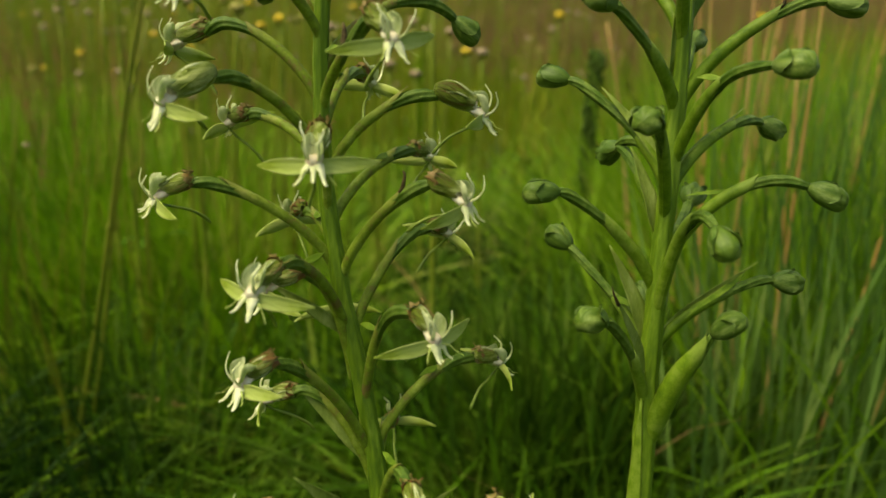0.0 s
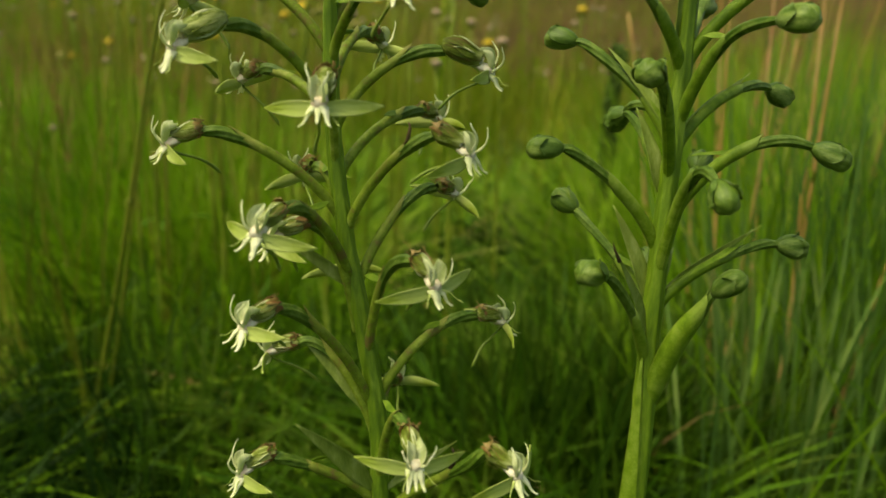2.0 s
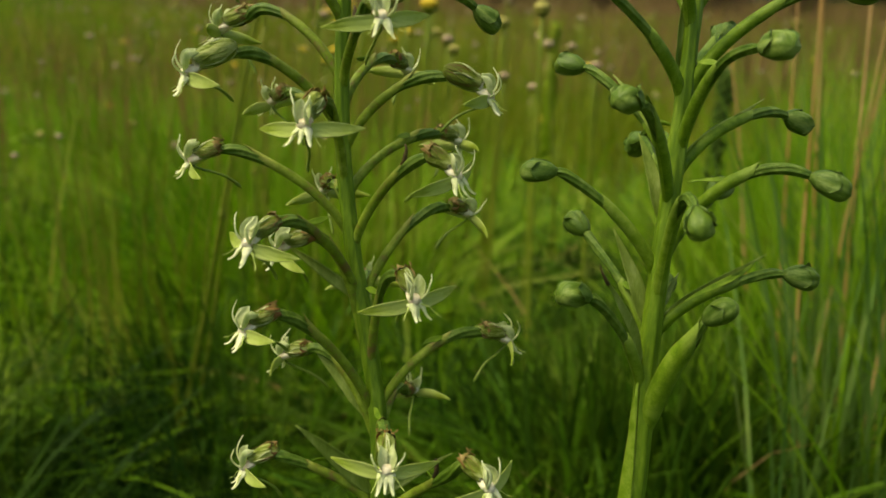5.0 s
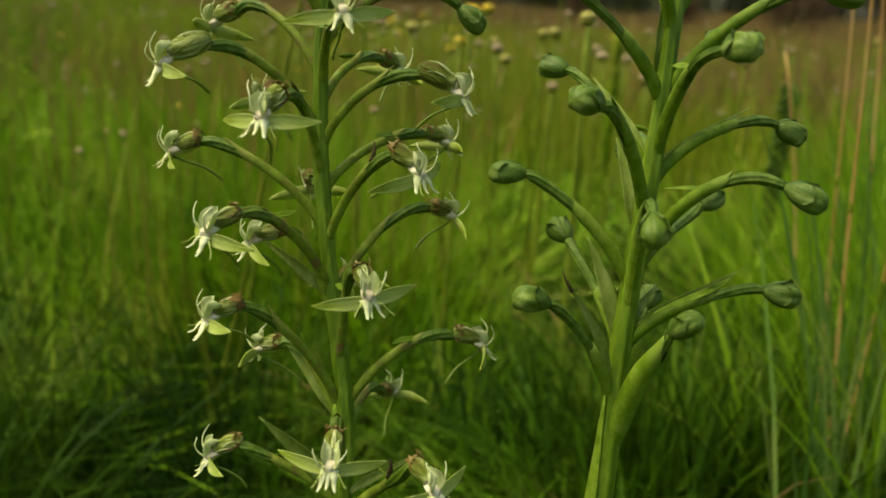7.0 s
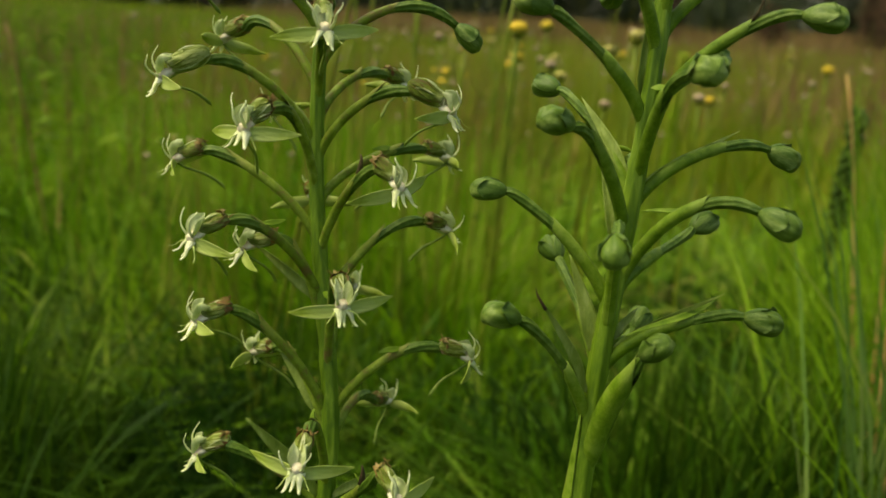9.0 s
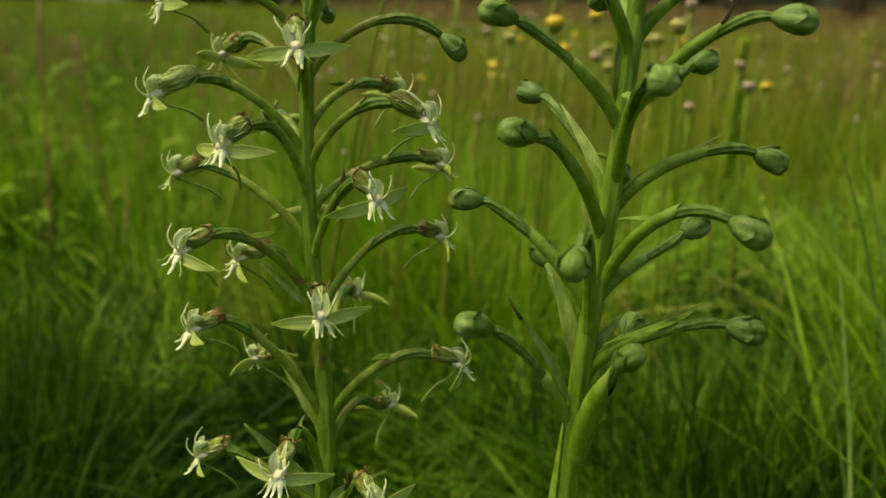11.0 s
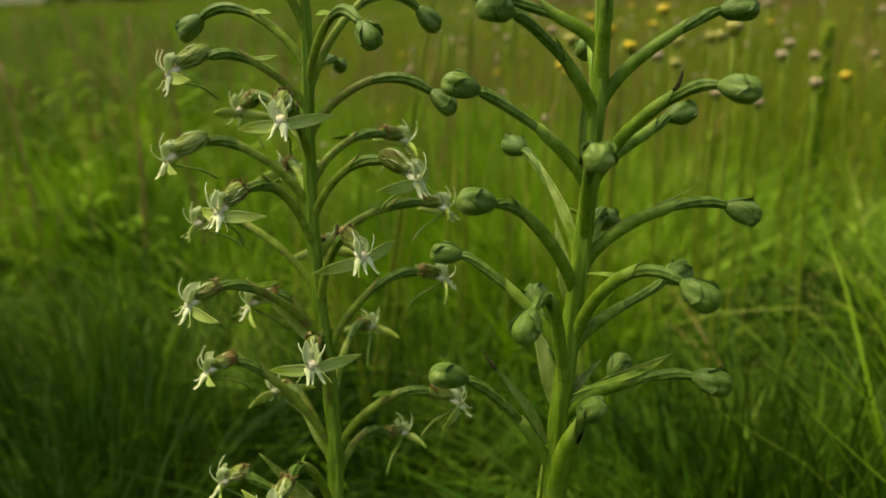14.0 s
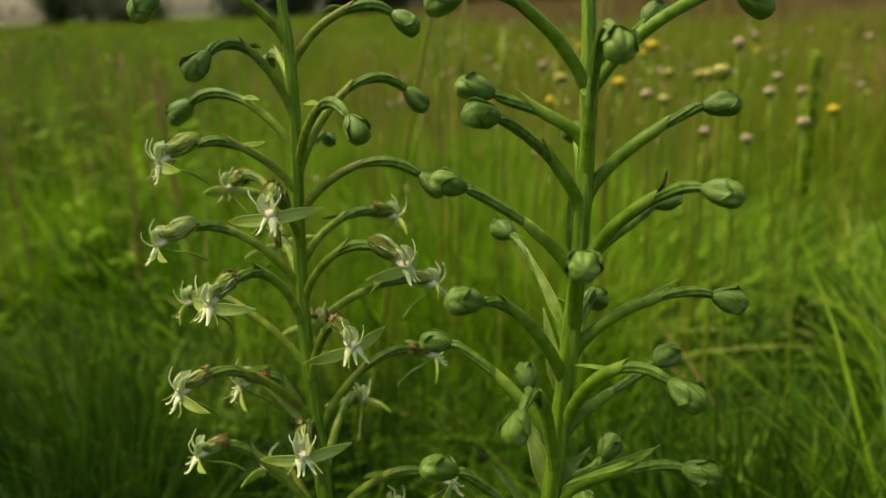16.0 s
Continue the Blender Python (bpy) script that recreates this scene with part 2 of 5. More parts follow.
def tube(bm, pts, radii, sides=12, ribs=0, depth=0.0, twist=0.0, flat=1.0):
    """A closed tube along pts. ribs and depth: lengthwise ridges; depth may be a list; flat: height over width."""
    fr = frames_along(pts)
    rings = []
    for i, (p, (t, s, u)) in enumerate(zip(pts, fr)):
        d = depth[i] if isinstance(depth, list) else depth
        ring = []
        for k in range(sides):
            a = 2 * math.pi * k / sides
            r = radii[i] * (1 + d * math.cos(ribs * a)) if ribs else radii[i]
            b = a + twist * i / len(pts)
            ring.append(bm.verts.new(p + s * (r * math.cos(b)) + u * (r * flat * math.sin(b))))
        rings.append(ring)
    for a, b in zip(rings, rings[1:]):
        for k in range(sides):
            bm.faces.new((a[k], a[(k + 1) % sides], b[(k + 1) % sides], b[k]))
    bm.faces.new(rings[0][::-1])
    bm.faces.new(rings[-1])
    return rings


def blade(bm, pts, widths, up, fold=0.25, thick=0.0002, cols=4, rim=0):
    """A leaf or petal with thickness: pts its midline, up the way its face looks, fold its hollow across, rim the material slot of its edges."""
    fr = []
    for i in range(len(pts)):
        t = (pts[min(i + 1, len(pts) - 1)] - pts[max(i - 1, 0)]).normalized()
        s = t.cross(up).normalized()
        fr.append((t, s, s.cross(t).normalized()))
    top, low = [], []
    for p, w, (t, s, u) in zip(pts, widths, fr):
        rt, rl = [], []
        for k in range(cols + 1):
            x = 2 * k / cols - 1
            q = p + s * (x * w) + u * (fold * w * x * x)
            e = thick * (1 - 0.7 * abs(x))
            rt.append(bm.verts.new(q + u * e))
            rl.append(bm.verts.new(q - u * e))
        top.append(rt)
        low.append(rl)
    for a, b in zip(top, top[1:]):
        for k in range(cols):
            bm.faces.new((a[k], a[k + 1], b[k + 1], b[k])).material_index = rim if k in (0, cols - 1) else 0
    for a, b in zip(low, low[1:]):
        for k in range(cols):
            bm.faces.new((a[k + 1], a[k], b[k], b[k + 1]))
    n = len(pts)
    for i in range(n - 1):
        bm.faces.new((top[i][0], top[i + 1][0], low[i + 1][0], low[i][0]))
        bm.faces.new((top[i + 1][cols], top[i][cols], low[i][cols], low[i + 1][cols]))
    for k in range(cols):
        bm.faces.new((top[0][k + 1], top[0][k], low[0][k], low[0][k + 1]))
        bm.faces.new((top[-1][k], top[-1][k + 1], low[-1][k + 1], low[-1][k]))


def strap(n, w, foot=0.62, peak=0.45):
    """Half widths of a blunt petal, broad from its foot."""
    out = []
    for i in range(n):
        s = i / (n - 1)
        out.append(w * (foot + (1 - foot) * math.sin(0.5 * math.pi * s / peak) if s < peak else max(0.05, (1 - ((s - peak) / (1 - peak)) ** 2.2) ** 0.85)))
    return out


def lance(n, w, peak=0.4, tip=0.04):
    """Half widths of a lance-shaped leaf."""
    out = []
    for i in range(n):
        s = i / (n - 1)
        out.append(w * max(tip, (s / peak) ** 0.6 if s < peak else (1 - ((s - peak) / (1 - peak)) ** 1.7)))
    return out


# ---- flowers and buds, built once in a few forms; local y looks out of the flower, z up ----
def hood_mesh(rng):
    """The helmet of the flower: a hollow shell, full at the back, open in front with a pointed upper lip."""
    bm = bmesh.new()
    rows, cols = 14, 20
    full = [0.36, 0.62, 0.78, 0.89, 0.96, 1.0, 1.0, 0.985, 0.95, 0.91, 0.86, 0.80, 0.74, 0.68, 0.63]
    skins = []
    wob = [rng.uniform(-1, 1) for _ in range(cols + 1)]
    for shell in (1.0, 0.91):
        grid = []
        for i in range(rows + 1):
            s = i / rows
            ring = []
            for k in range(cols + 1):
                a = math.pi * (-0.38 + 1.76 * k / cols)
                lip = (0.0012 * max(0.0, math.sin(a)) ** 2 - 0.0010 + 0.0007 * wob[(k * 7) % cols]) * s * s
                y = -0.0135 + 0.0116 * s + lip
                keel = 0.10 * math.exp(-(((a - 1.57) / 0.22) ** 2)) * math.sin(math.pi * min(1, s * 1.15))
                r = full[i] * (1 + 0.045 * math.cos(9 * a + 0.4 + 2 * s) + keel + 0.08 * wob[k] * (0.25 + 0.75 * s) + 0.05 * math.sin(9 * s + 4 * wob[k // 4]))
                x = 0.0027 * r * math.cos(a) * shell
                z = 0.0043 - 0.0019 * s + 0.0031 * r * math.sin(a) * shell
                ring.append(bm.verts.new((x, y, z)))
            grid.append(ring)
        skins.append(grid)
    for g, flip in ((skins[0], False), (skins[1], True)):
        for a, b in zip(g, g[1:]):
            for k in range(cols):
                q = (a[k], a[k + 1], b[k + 1], b[k])
                bm.faces.new(q[::-1] if flip else q).material_index = 1 if flip else 2 if k in (0, cols - 1) else 0
    o, n = skins
    for k in range(cols):
        bm.faces.new((o[-1][k], o[-1][k + 1], n[-1][k + 1], n[-1][k])).material_index = 1
        bm.faces.new((o[0][k + 1], o[0][k], n[0][k], n[0][k + 1]))
    for i in range(rows):
        bm.faces.new((o[i][0], o[i + 1][0], n[i + 1][0], n[i][0]))
        bm.faces.new((o[i + 1][cols], o[i][cols], n[i][cols], n[i + 1][cols]))
    # folds and rolled rims that run along the shell
    pale = []
    for j in range(9):
        f0, f1 = rng.uniform(0.0, 0.35), rng.uniform(0.7, 1.0)
        at, sway = rng.uniform(0.06, 0.94), rng.uniform(-0.16, 0.16)
        line = []
        for q in range(8):
            f = f0 + (f1 - f0) * q / 7
            k = min(cols - 1, max(0, int(cols * (at + sway * math.sin(2.2 * f + j)))))
            i = min(rows - 1, int(f * rows))
            line.append(o[i][k].co.lerp(o[i + 1][k].co, f * rows - i if f < 1 else 1.0))
        rings = tube(bm, eased(line, 2), [0.00020 * (0.35 + math.sin(math.pi * (q + 0.5) / 8)) for q in range(8)], 5)
        if j % 4 == 0:
            pale += [v for ring in rings for v in ring]
    for face in {face for v in pale for face in v.link_faces}:
        face.material_index = 2
    return bm


def petal_mesh(keys, w, peak, up, fold, thick=0.00025, count=6, cols=4):
    bm = bmesh.new()
    pts = hermite([(Vector(p), Vector(t)) for p, t in keys], count)
    blade(bm, pts, strap(len(pts), w, 0.6, peak), Vector(up), fold, thick, cols)
    return bm


def side_sepal(sign, rng):
    d = rng.uniform(-0.0010, 0.0012)
    keys = [((sign * 0.0006, -0.0004, -0.0008), (sign * 1, -0.12, -0.05)), ((sign * 0.0066, -0.0020, -0.0011 + d * 0.5), (sign * 1, -0.38, -0.06)), ((sign * 0.0128, -0.0050, d - 0.0017), (sign * 0.85, -0.55, -0.14))]
    bm = bmesh.new()
    pts = hermite([(Vector(p), Vector(t)) for p, t in keys], 10)
    n = len(pts)
    wide = [0.00176 * (0.74 + 0.26 * math.sin(math.pi * min(1, 2.6 * f) * 0.5)) * max(0.10, 1 - max(0, f - 0.38) ** 1.7 * 2.1) for f in (i / (n - 1) for i in range(n))]
    blade(bm, pts, wide, Vector((sign * 0.22, 1, 0.26)), 0.30, 0.00030, 12, 1)
    return bm


def horn(sign, rng):
    bm = bmesh.new()
    x = sign * rng.uniform(0.0013, 0.0024)
    pts = hermite([(Vector((sign * 0.0012, 0.0002, 0.0006)), Vector((sign * 0.3, 0.7, 0.7))), (Vector((sign * 0.0020, 0.0018, 0.0040)), Vector((0, 0.1, 1))), (Vector((x + sign * 0.0014, 0.0002, rng.uniform(0.0068, 0.0086))), Vector((-sign * 0.2, -0.5, 0.9)))], 6)
    n = len(pts)
    tube(bm, pts, [0.00052 * (1 - 0.72 * i / (n - 1)) for i in range(n)], 7, flat=0.6)
    return bm


def lip_lobe(sign, rng, spread=1.0):
    """A thin white lobe hanging from the face of the flower, its end curled up."""
    bm = bmesh.new()
    x = sign * rng.uniform(0.0019, 0.0032) * spread
    deep = -rng.uniform(0.0028, 0.0036) if sign == 0 else -rng.uniform(0.0034, 0.0043) / spread**0.7
    pts = hermite([(Vector((sign * 0.0010, 0.0003, -0.0004)), Vector((sign * 0.5 * spread, 0.5, -0.8))), (Vector((x * 0.65, 0.0019, deep * 0.52)), Vector((sign * 0.3 * spread, 0.45, -1))), (Vector((x, 0.0040, deep * 0.95)), Vector((sign * 0.5, 1.0, -0.1)))], 6)
    n = len(pts)
    tube(bm, pts, [((0.00140 if sign else 0.00110) if spread < 1.2 else 0.00042) * (1 - 0.80 * (i / (n - 1)) ** 0.8) + 0.00007 * math.sin(6 * i) for i in range(n)], 8, flat=0.5)
    return bm


def column_mesh(rng):
    bm = bmesh.new()
    bmesh.ops.create_icosphere(bm, subdivisions=3, radius=0.00132)
    for v in bm.verts:
        x, y, z = v.co
        v.co.x *= 1.18 + 0.20 * math.cos(z * 2600 + 0.6) - (0.18 if z < -0.0006 else 0)
        v.co.z = z * 1.0 + 0.0003 + 0.00025 * (abs(x) > 0.0007) * (z > 0)
        v.co.y = y * (0.95 if y > 0 else 3.4) - 0.35 * abs(x) * (1 if y > 0 else 0)
        if y < 0:
            v.co.z = v.co.z * 1.05 + 0.6 * -y
        v.co += Vector([rng.uniform(-1, 1) * 0.00007 for _ in range(3)])
    # the pale wall at the back of the flower's cup
    wall = bmesh.ops.create_icosphere(bm, subdivisions=2, radius=1.0)["verts"]
    for v in wall:
        x, y, z = v.co
        v.co = (0.0012 * x, -0.0030 + 0.0004 * y + 0.0006 * (x * x + z * z), 0.0022 + 0.0013 * z)
    return bm


def spur_mesh(rng):
    bm = bmesh.new()
    s = rng.uniform(-0.004, 0.004)
    pts = hermite([(Vector((0, -0.0004, -0.0012)), Vector((0, -0.6, -0.8))), (Vector((s * 0.4, -0.0058, -0.0056)), Vector((s * 20, -0.8, -0.6))), (Vector((s, -0.0105, -0.0120)), Vector((0, -0.4, -0.9)))], 8)
    n = len(pts)
    tube(bm, pts, [0.00032 + 0.00018 * (i / (n - 1)) ** 3 - (0.0004 if i == n - 1 else 0) for i in range(n)], 7)
    return bm


def wither_mesh(rng):
    """A crumpled brown collar of shrivelled petal ends round the back of the hood, with a few curled strands."""
    bm = bmesh.new()
    cols, rows = 26, 4
    skins = []
    out = [rng.uniform(-1, 1) for _ in range(cols)]
    length = [rng.uniform(0.15, 1.1) ** 1.4 for _ in range(cols)]
    near = [-0.0006 + 0.0034 * max(0, noise.noise((2.1 * math.cos(6.283 * k / cols) + 9 * out[0], 2.1 * math.sin(6.283 * k / cols), 1.7))) + rng.uniform(-0.0005, 0.0006) for k in range(cols)]
    for lift in (0.00012, -0.00002):
        grid = []
        for i in range(rows + 1):
            s = i / rows
            ring = []
            for k in range(cols):
                a = 2 * math.pi * k / cols
                r = 1.06 - 0.36 * s**1.6 + 0.14 * s * out[k] + 0.06 * math.sin(5 * a + 3 * s)
                y = -0.0100 + (1 - s) * near[k] * 1.5 - 0.0036 * s * length[k]
                ring.append(bm.verts.new(((0.0027 * r + lift) * math.cos(a), y, 0.0043 + (0.0031 * r + lift) * math.sin(a))))
            grid.append(ring)
        skins.append(grid)
    o, n = skins
    for g, flip in ((o, False), (n, True)):
        for a, b in zip(g, g[1:]):
            for k in range(cols):
                j = (k + 1) % cols
                q = (a[k], a[j], b[j], b[k])
                bm.faces.new(q[::-1] if flip else q)
    for k in range(cols):
        j = (k + 1) % cols
        bm.faces.new((o[-1][k], o[-1][j], n[-1][j], n[-1][k]))
        bm.faces.new((o[0][j], o[0][k], n[0][k], n[0][j]))
    # shrivelled brown rims that run forward along the hood
    for k in range(6):
        a = rng.uniform(-1.1, 4.2)
        run = rng.uniform(0.0035, 0.0075)
        vein = []
        for i in range(7):
            f = i / 6
            b = a + 0.35 * math.sin(3 * f + k) * f
            r = 1.07 + 0.05 * math.sin(7 * f + k) - 0.10 * f * f
            vein.append(Vector((0.0027 * r * math.cos(b), -0.0108 + run * f, 0.0043 - 0.0010 * f + 0.0031 * r * math.sin(b))))
        tube(bm, vein, [0.00017 * (1 - 0.7 * i / 6) for i in range(7)], 5, flat=0.6)
    for k in range(3):
        a = rng.uniform(0.3, 2.8)
        d = Vector((math.cos(a), 0, math.sin(a)))
        p = Vector((0, -0.0125, 0.0043)) + d * 0.0025
        pts = hermite([(p, d), (p + d * 0.0009 + Vector((rng.uniform(-1, 1) * 0.0006, -0.0006, 0.0003)), Vector((0, -1, 0.3))), (p + d * rng.uniform(0.0006, 0.0018) + Vector((rng.uniform(-1, 1) * 0.001, rng.uniform(-0.0022, 0.0008), 0.0004)), Vector((rng.uniform(-1, 1), 0.4, 0.3)))], 4)
        tube(bm, pts, [0.00030 - 0.00002 * i for i in range(len(pts))], 5, flat=0.5)
    return bm


def dorsal_mesh(sign, rng):
    """One of the two white inner petals standing up in the helmet's mouth."""
    x = rng.uniform(0.0005, 0.0013)
    keys = [((sign * 0.0007, -0.0004, 0.0006), (sign * 0.25, -0.2, 1)), ((sign * 0.0016, -0.0014, 0.0034), (sign * 0.1, -0.35, 1)), ((sign * (x + 0.0005), rng.uniform(-0.0042, -0.0022), rng.uniform(0.0046, 0.0058)), (-sign * 0.1, -0.6, 1))]
    return petal_mesh(keys, 0.00158, 0.50, (sign * -0.70, 1, 0), 0.60, 0.00016, 6, 6)


FORMS = []
for f in range(4):
    r = random.Random(40 + f)
    FORMS.append({
        "hood": finished("hood", hood_mesh(r), M_HOOD),
        "inner_petal": [finished("inner_petal", dorsal_mesh(s, r), M_CUP) for s in (-1, 1)],
        "sepal": [finished("sepal", side_sepal(s, r), M_SEPAL) for s in (-1, 1)],
        "horn": [finished("petal_horn", horn(s, r), M_WHITE) for s in (-1, 1)],
        "lip": [finished("lip_lobe", lip_lobe(s, r), M_WHITE) for s in (-1, 0, 1)] + [finished("lower_petal", lip_lobe(s, r, 1.75), M_SEPAL) for s in (-1, 1)],
        "column": finished("flower", column_mesh(r), M_COLUMN),
        "spur": finished("spur", spur_mesh(r), M_SPUR),
        "wither": finished("withered_collar", wither_mesh(r), M_WITHER),
    })
    for me in FORMS[-1]["sepal"]:
        me.materials.append(M_SEPAL_RIM)
    FORMS[-1]["hood"].materials.append(M_WHITE)
    FORMS[-1]["hood"].materials.append(M_CUP)


BUD_PROFILE = [0.27, 0.41, 0.54, 0.65, 0.74, 0.82, 0.88, 0.93, 0.97, 0.99, 1.0, 1.0, 0.99, 0.97, 0.93, 0.86, 0.74, 0.52, 0.05]


def bud_point(s, a, lift=1.0):
    """A place on the bud: s from the stalk to the nose, a round it."""
    f = min(17.999, max(0.0, s * 18))
    i = int(f)
    r = 0.00268 * (BUD_PROFILE[i] + (BUD_PROFILE[i + 1] - BUD_PROFILE[i]) * (f - i))
    r *= (1 + 0.05 * math.cos(3 * a + 1.6) * s) * lift
    y = -0.0046 + 0.0088 * s
    return Vector((1.04 * r * math.cos(a), y, r * math.sin(a) - 0.0006 * s * s))


def bud_mesh(rng):
    """The bud's body, local y out of the stalk: narrow at the stalk, with a blunt round nose and a seam over it."""
    bm = bmesh.new()
    rows, cols = 18, 30
    seam = rng.uniform(-0.5, 0.5)
    rings = []
    for i in range(rows + 1):
        s = i / rows
        ring = []
        for k in range(cols):
            a = 2 * math.pi * k / cols
            d = abs((a - math.pi / 2 - seam * s + math.pi) % (2 * math.pi) - math.pi)
            dent = 1 - 0.26 * math.exp(-((d / 0.24) ** 2)) * s + 0.10 * math.exp(-(((d - 0.62) / 0.3) ** 2)) * s * s - 0.06 * math.cos(6 * a + 2 * s + 5 * seam) - 0.02 * math.cos(11 * a)
            ring.append(bm.verts.new(bud_point(s, a, dent)))
        rings.append(ring)
    for a, b in zip(rings, rings[1:]):
        for k in range(cols):
            bm.faces.new((a[k], a[(k + 1) % cols], b[(k + 1) % cols], b[k]))
    bm.faces.new(rings[0][::-1])
    bm.faces.new(rings[-1])
    return bm


def bud_sepal_mesh(sign, rng):
    """A side sepal wrapped over the rear of the bud, its free rim rolled outwards into a small ear."""
    bm = bmesh.new()
    rows, cols = 12, 12
    skins = []
    reach = rng.uniform(0.66, 0.80)
    mid = (0.30 if sign > 0 else math.pi - 0.30) + rng.uniform(-0.2, 0.2)
    for thick in (0.0, 1.0):
        grid = []
        for i in range(rows + 1):
            f = i / rows
            half = 1.25 * (1 - 0.55 * f**2.2)
            ring = []
            for k in range(cols + 1):
                e = 2 * k / cols - 1
                s = 0.02 + reach * f * (1 - 0.22 * e * e)
                rim = max(0, f - 0.72) / 0.28
                ear = 0.14 * rim * rim * (1 + 1.2 * (e * sign > 0.2)) + 0.07 * abs(e) ** 3 - 0.03 * math.cos(7 * e)
                ring.append(bm.verts.new(bud_point(s, mid + half * e, 1.055 + ear - 0.05 * thick)))
            grid.append(ring)
        skins.append(grid)
    o, n = skins
    for g, flip in ((o, False), (n, True)):
        for a, b in zip(g, g[1:]):
            for k in range(cols):
                q = (a[k], a[k + 1], b[k + 1], b[k])
                bm.faces.new(q[::-1] if flip else q)
    for k in range(cols):
        bm.faces.new((o[-1][k], o[-1][k + 1], n[-1][k + 1], n[-1][k]))
        bm.faces.new((o[0][k + 1], o[0][k], n[0][k], n[0][k + 1]))
    for i in range(rows):
        bm.faces.new((o[i][0], o[i + 1][0], n[i + 1][0], n[i][0]))
        bm.faces.new((o[i + 1][cols], o[i][cols], n[i][cols], n[i + 1][cols]))
    return bm


BUD_FORMS = []
for f in range(5):
    r = random.Random(80 + f)
    BUD_FORMS.append((finished("bud", bud_mesh(r), M_BUD), [finished("sepal", bud_sepal_mesh(s, r), M_BUD_SEPAL) for s in (-1, 1)]))


# ---- the two orchids ----
class Orchid:
    """A flower spike: its line by height, and the branches added to it."""

    def __init__(self, name, label, line, radii, girth, sheathed, seed):
        self.girth, self.sheathed, self.knots, self.sheath_material = girth, sheathed, [], M_BRACT
        self.free_tips, self.reflexed = (0.0020, 0.0032, 0.0042, 0.0085), 0.15
        self.line, self.radii = [Vector(p) for p in line], radii
        self.ob = thing(name, (self.line[0].x, self.line[0].y, 0.0), label, "orchid", "orchids")
        self.rng = random.Random(seed)
        self.count = 0

    def at(self, z):
        ln = self.line
        for a, b in zip(ln, ln[1:]):
            if z <= b.z or b is ln[-1]:
                return a.lerp(b, (z - a.z) / (b.z - a.z))

    def radius(self, z):
        return float(np.interp(z, *zip(*self.radii)))


def build_stem(orchid, knots):
    """The stem, with ridges that run down from each branch and a slight swelling at each joint."""
    keys = [(p, ((orchid.line[min(i + 1, len(orchid.line) - 1)] - orchid.line[max(i - 1, 0)]).normalized())) for i, p in enumerate(orchid.line)]
    pts = hermite(keys, 10)
    radii = [orchid.radius(p.z) * (1 + 0.12 * max(math.exp(-(((p.z - k + 0.002) / 0.004) ** 2)) for k in knots)) for p in pts]
    bm = bmesh.new()
    tube(bm, pts, radii, 36, 7, 0.06, 2.5)
    part("stem", bm, M_STEM, orchid.ob)


def branch_line(orchid, base, az, reach, rise, out, up, back, lower, axis=0.0):
    """The line of a flower's stalk, from the stem over its arch to the foot of the flower or bud."""
    b = orchid.at(base)
    h = Vector((math.cos(radians(az)), math.sin(radians(az)), 0))
    end = b + h * (reach - back) + Vector((0, 0, rise + lower))
    out = min(out, reach - back - 0.004)
    out = max(out, 0.3 * reach)
    top = b + h * out + Vector((0, 0, up - 0.0005))
    z = Vector((0, 0, 1))
    t0 = (h * out * 0.8 + z * (up * 1.15 + 0.004)).normalized()
    e = end - top
    t2 = (e.normalized() - z * 0.22).normalized()
    if axis:
        if e.z < 0.004:
            t2 = (e.normalized() - z * 0.5).normalized()
        end = b + h * reach + z * rise - t2 * axis
        e = end - top
    t1 = ((top - b).normalized() * 0.55 + e.normalized() * 0.75).normalized()
    start = b - z * 0.0120 + h * (orchid.radius(base) * 0.2)
    foot = b + h * (orchid.radius(base) * 0.8) - z * 0.001
    t0 = (t0 + z * 0.25).normalized()
    pts = eased(hermite([(start, (z + h * 0.15).normalized()), (foot, t0), (top, t1), (end, t2)], 11), 12)
    t2 = (pts[-1] - pts[-3]).normalized()
    return pts, h, t2


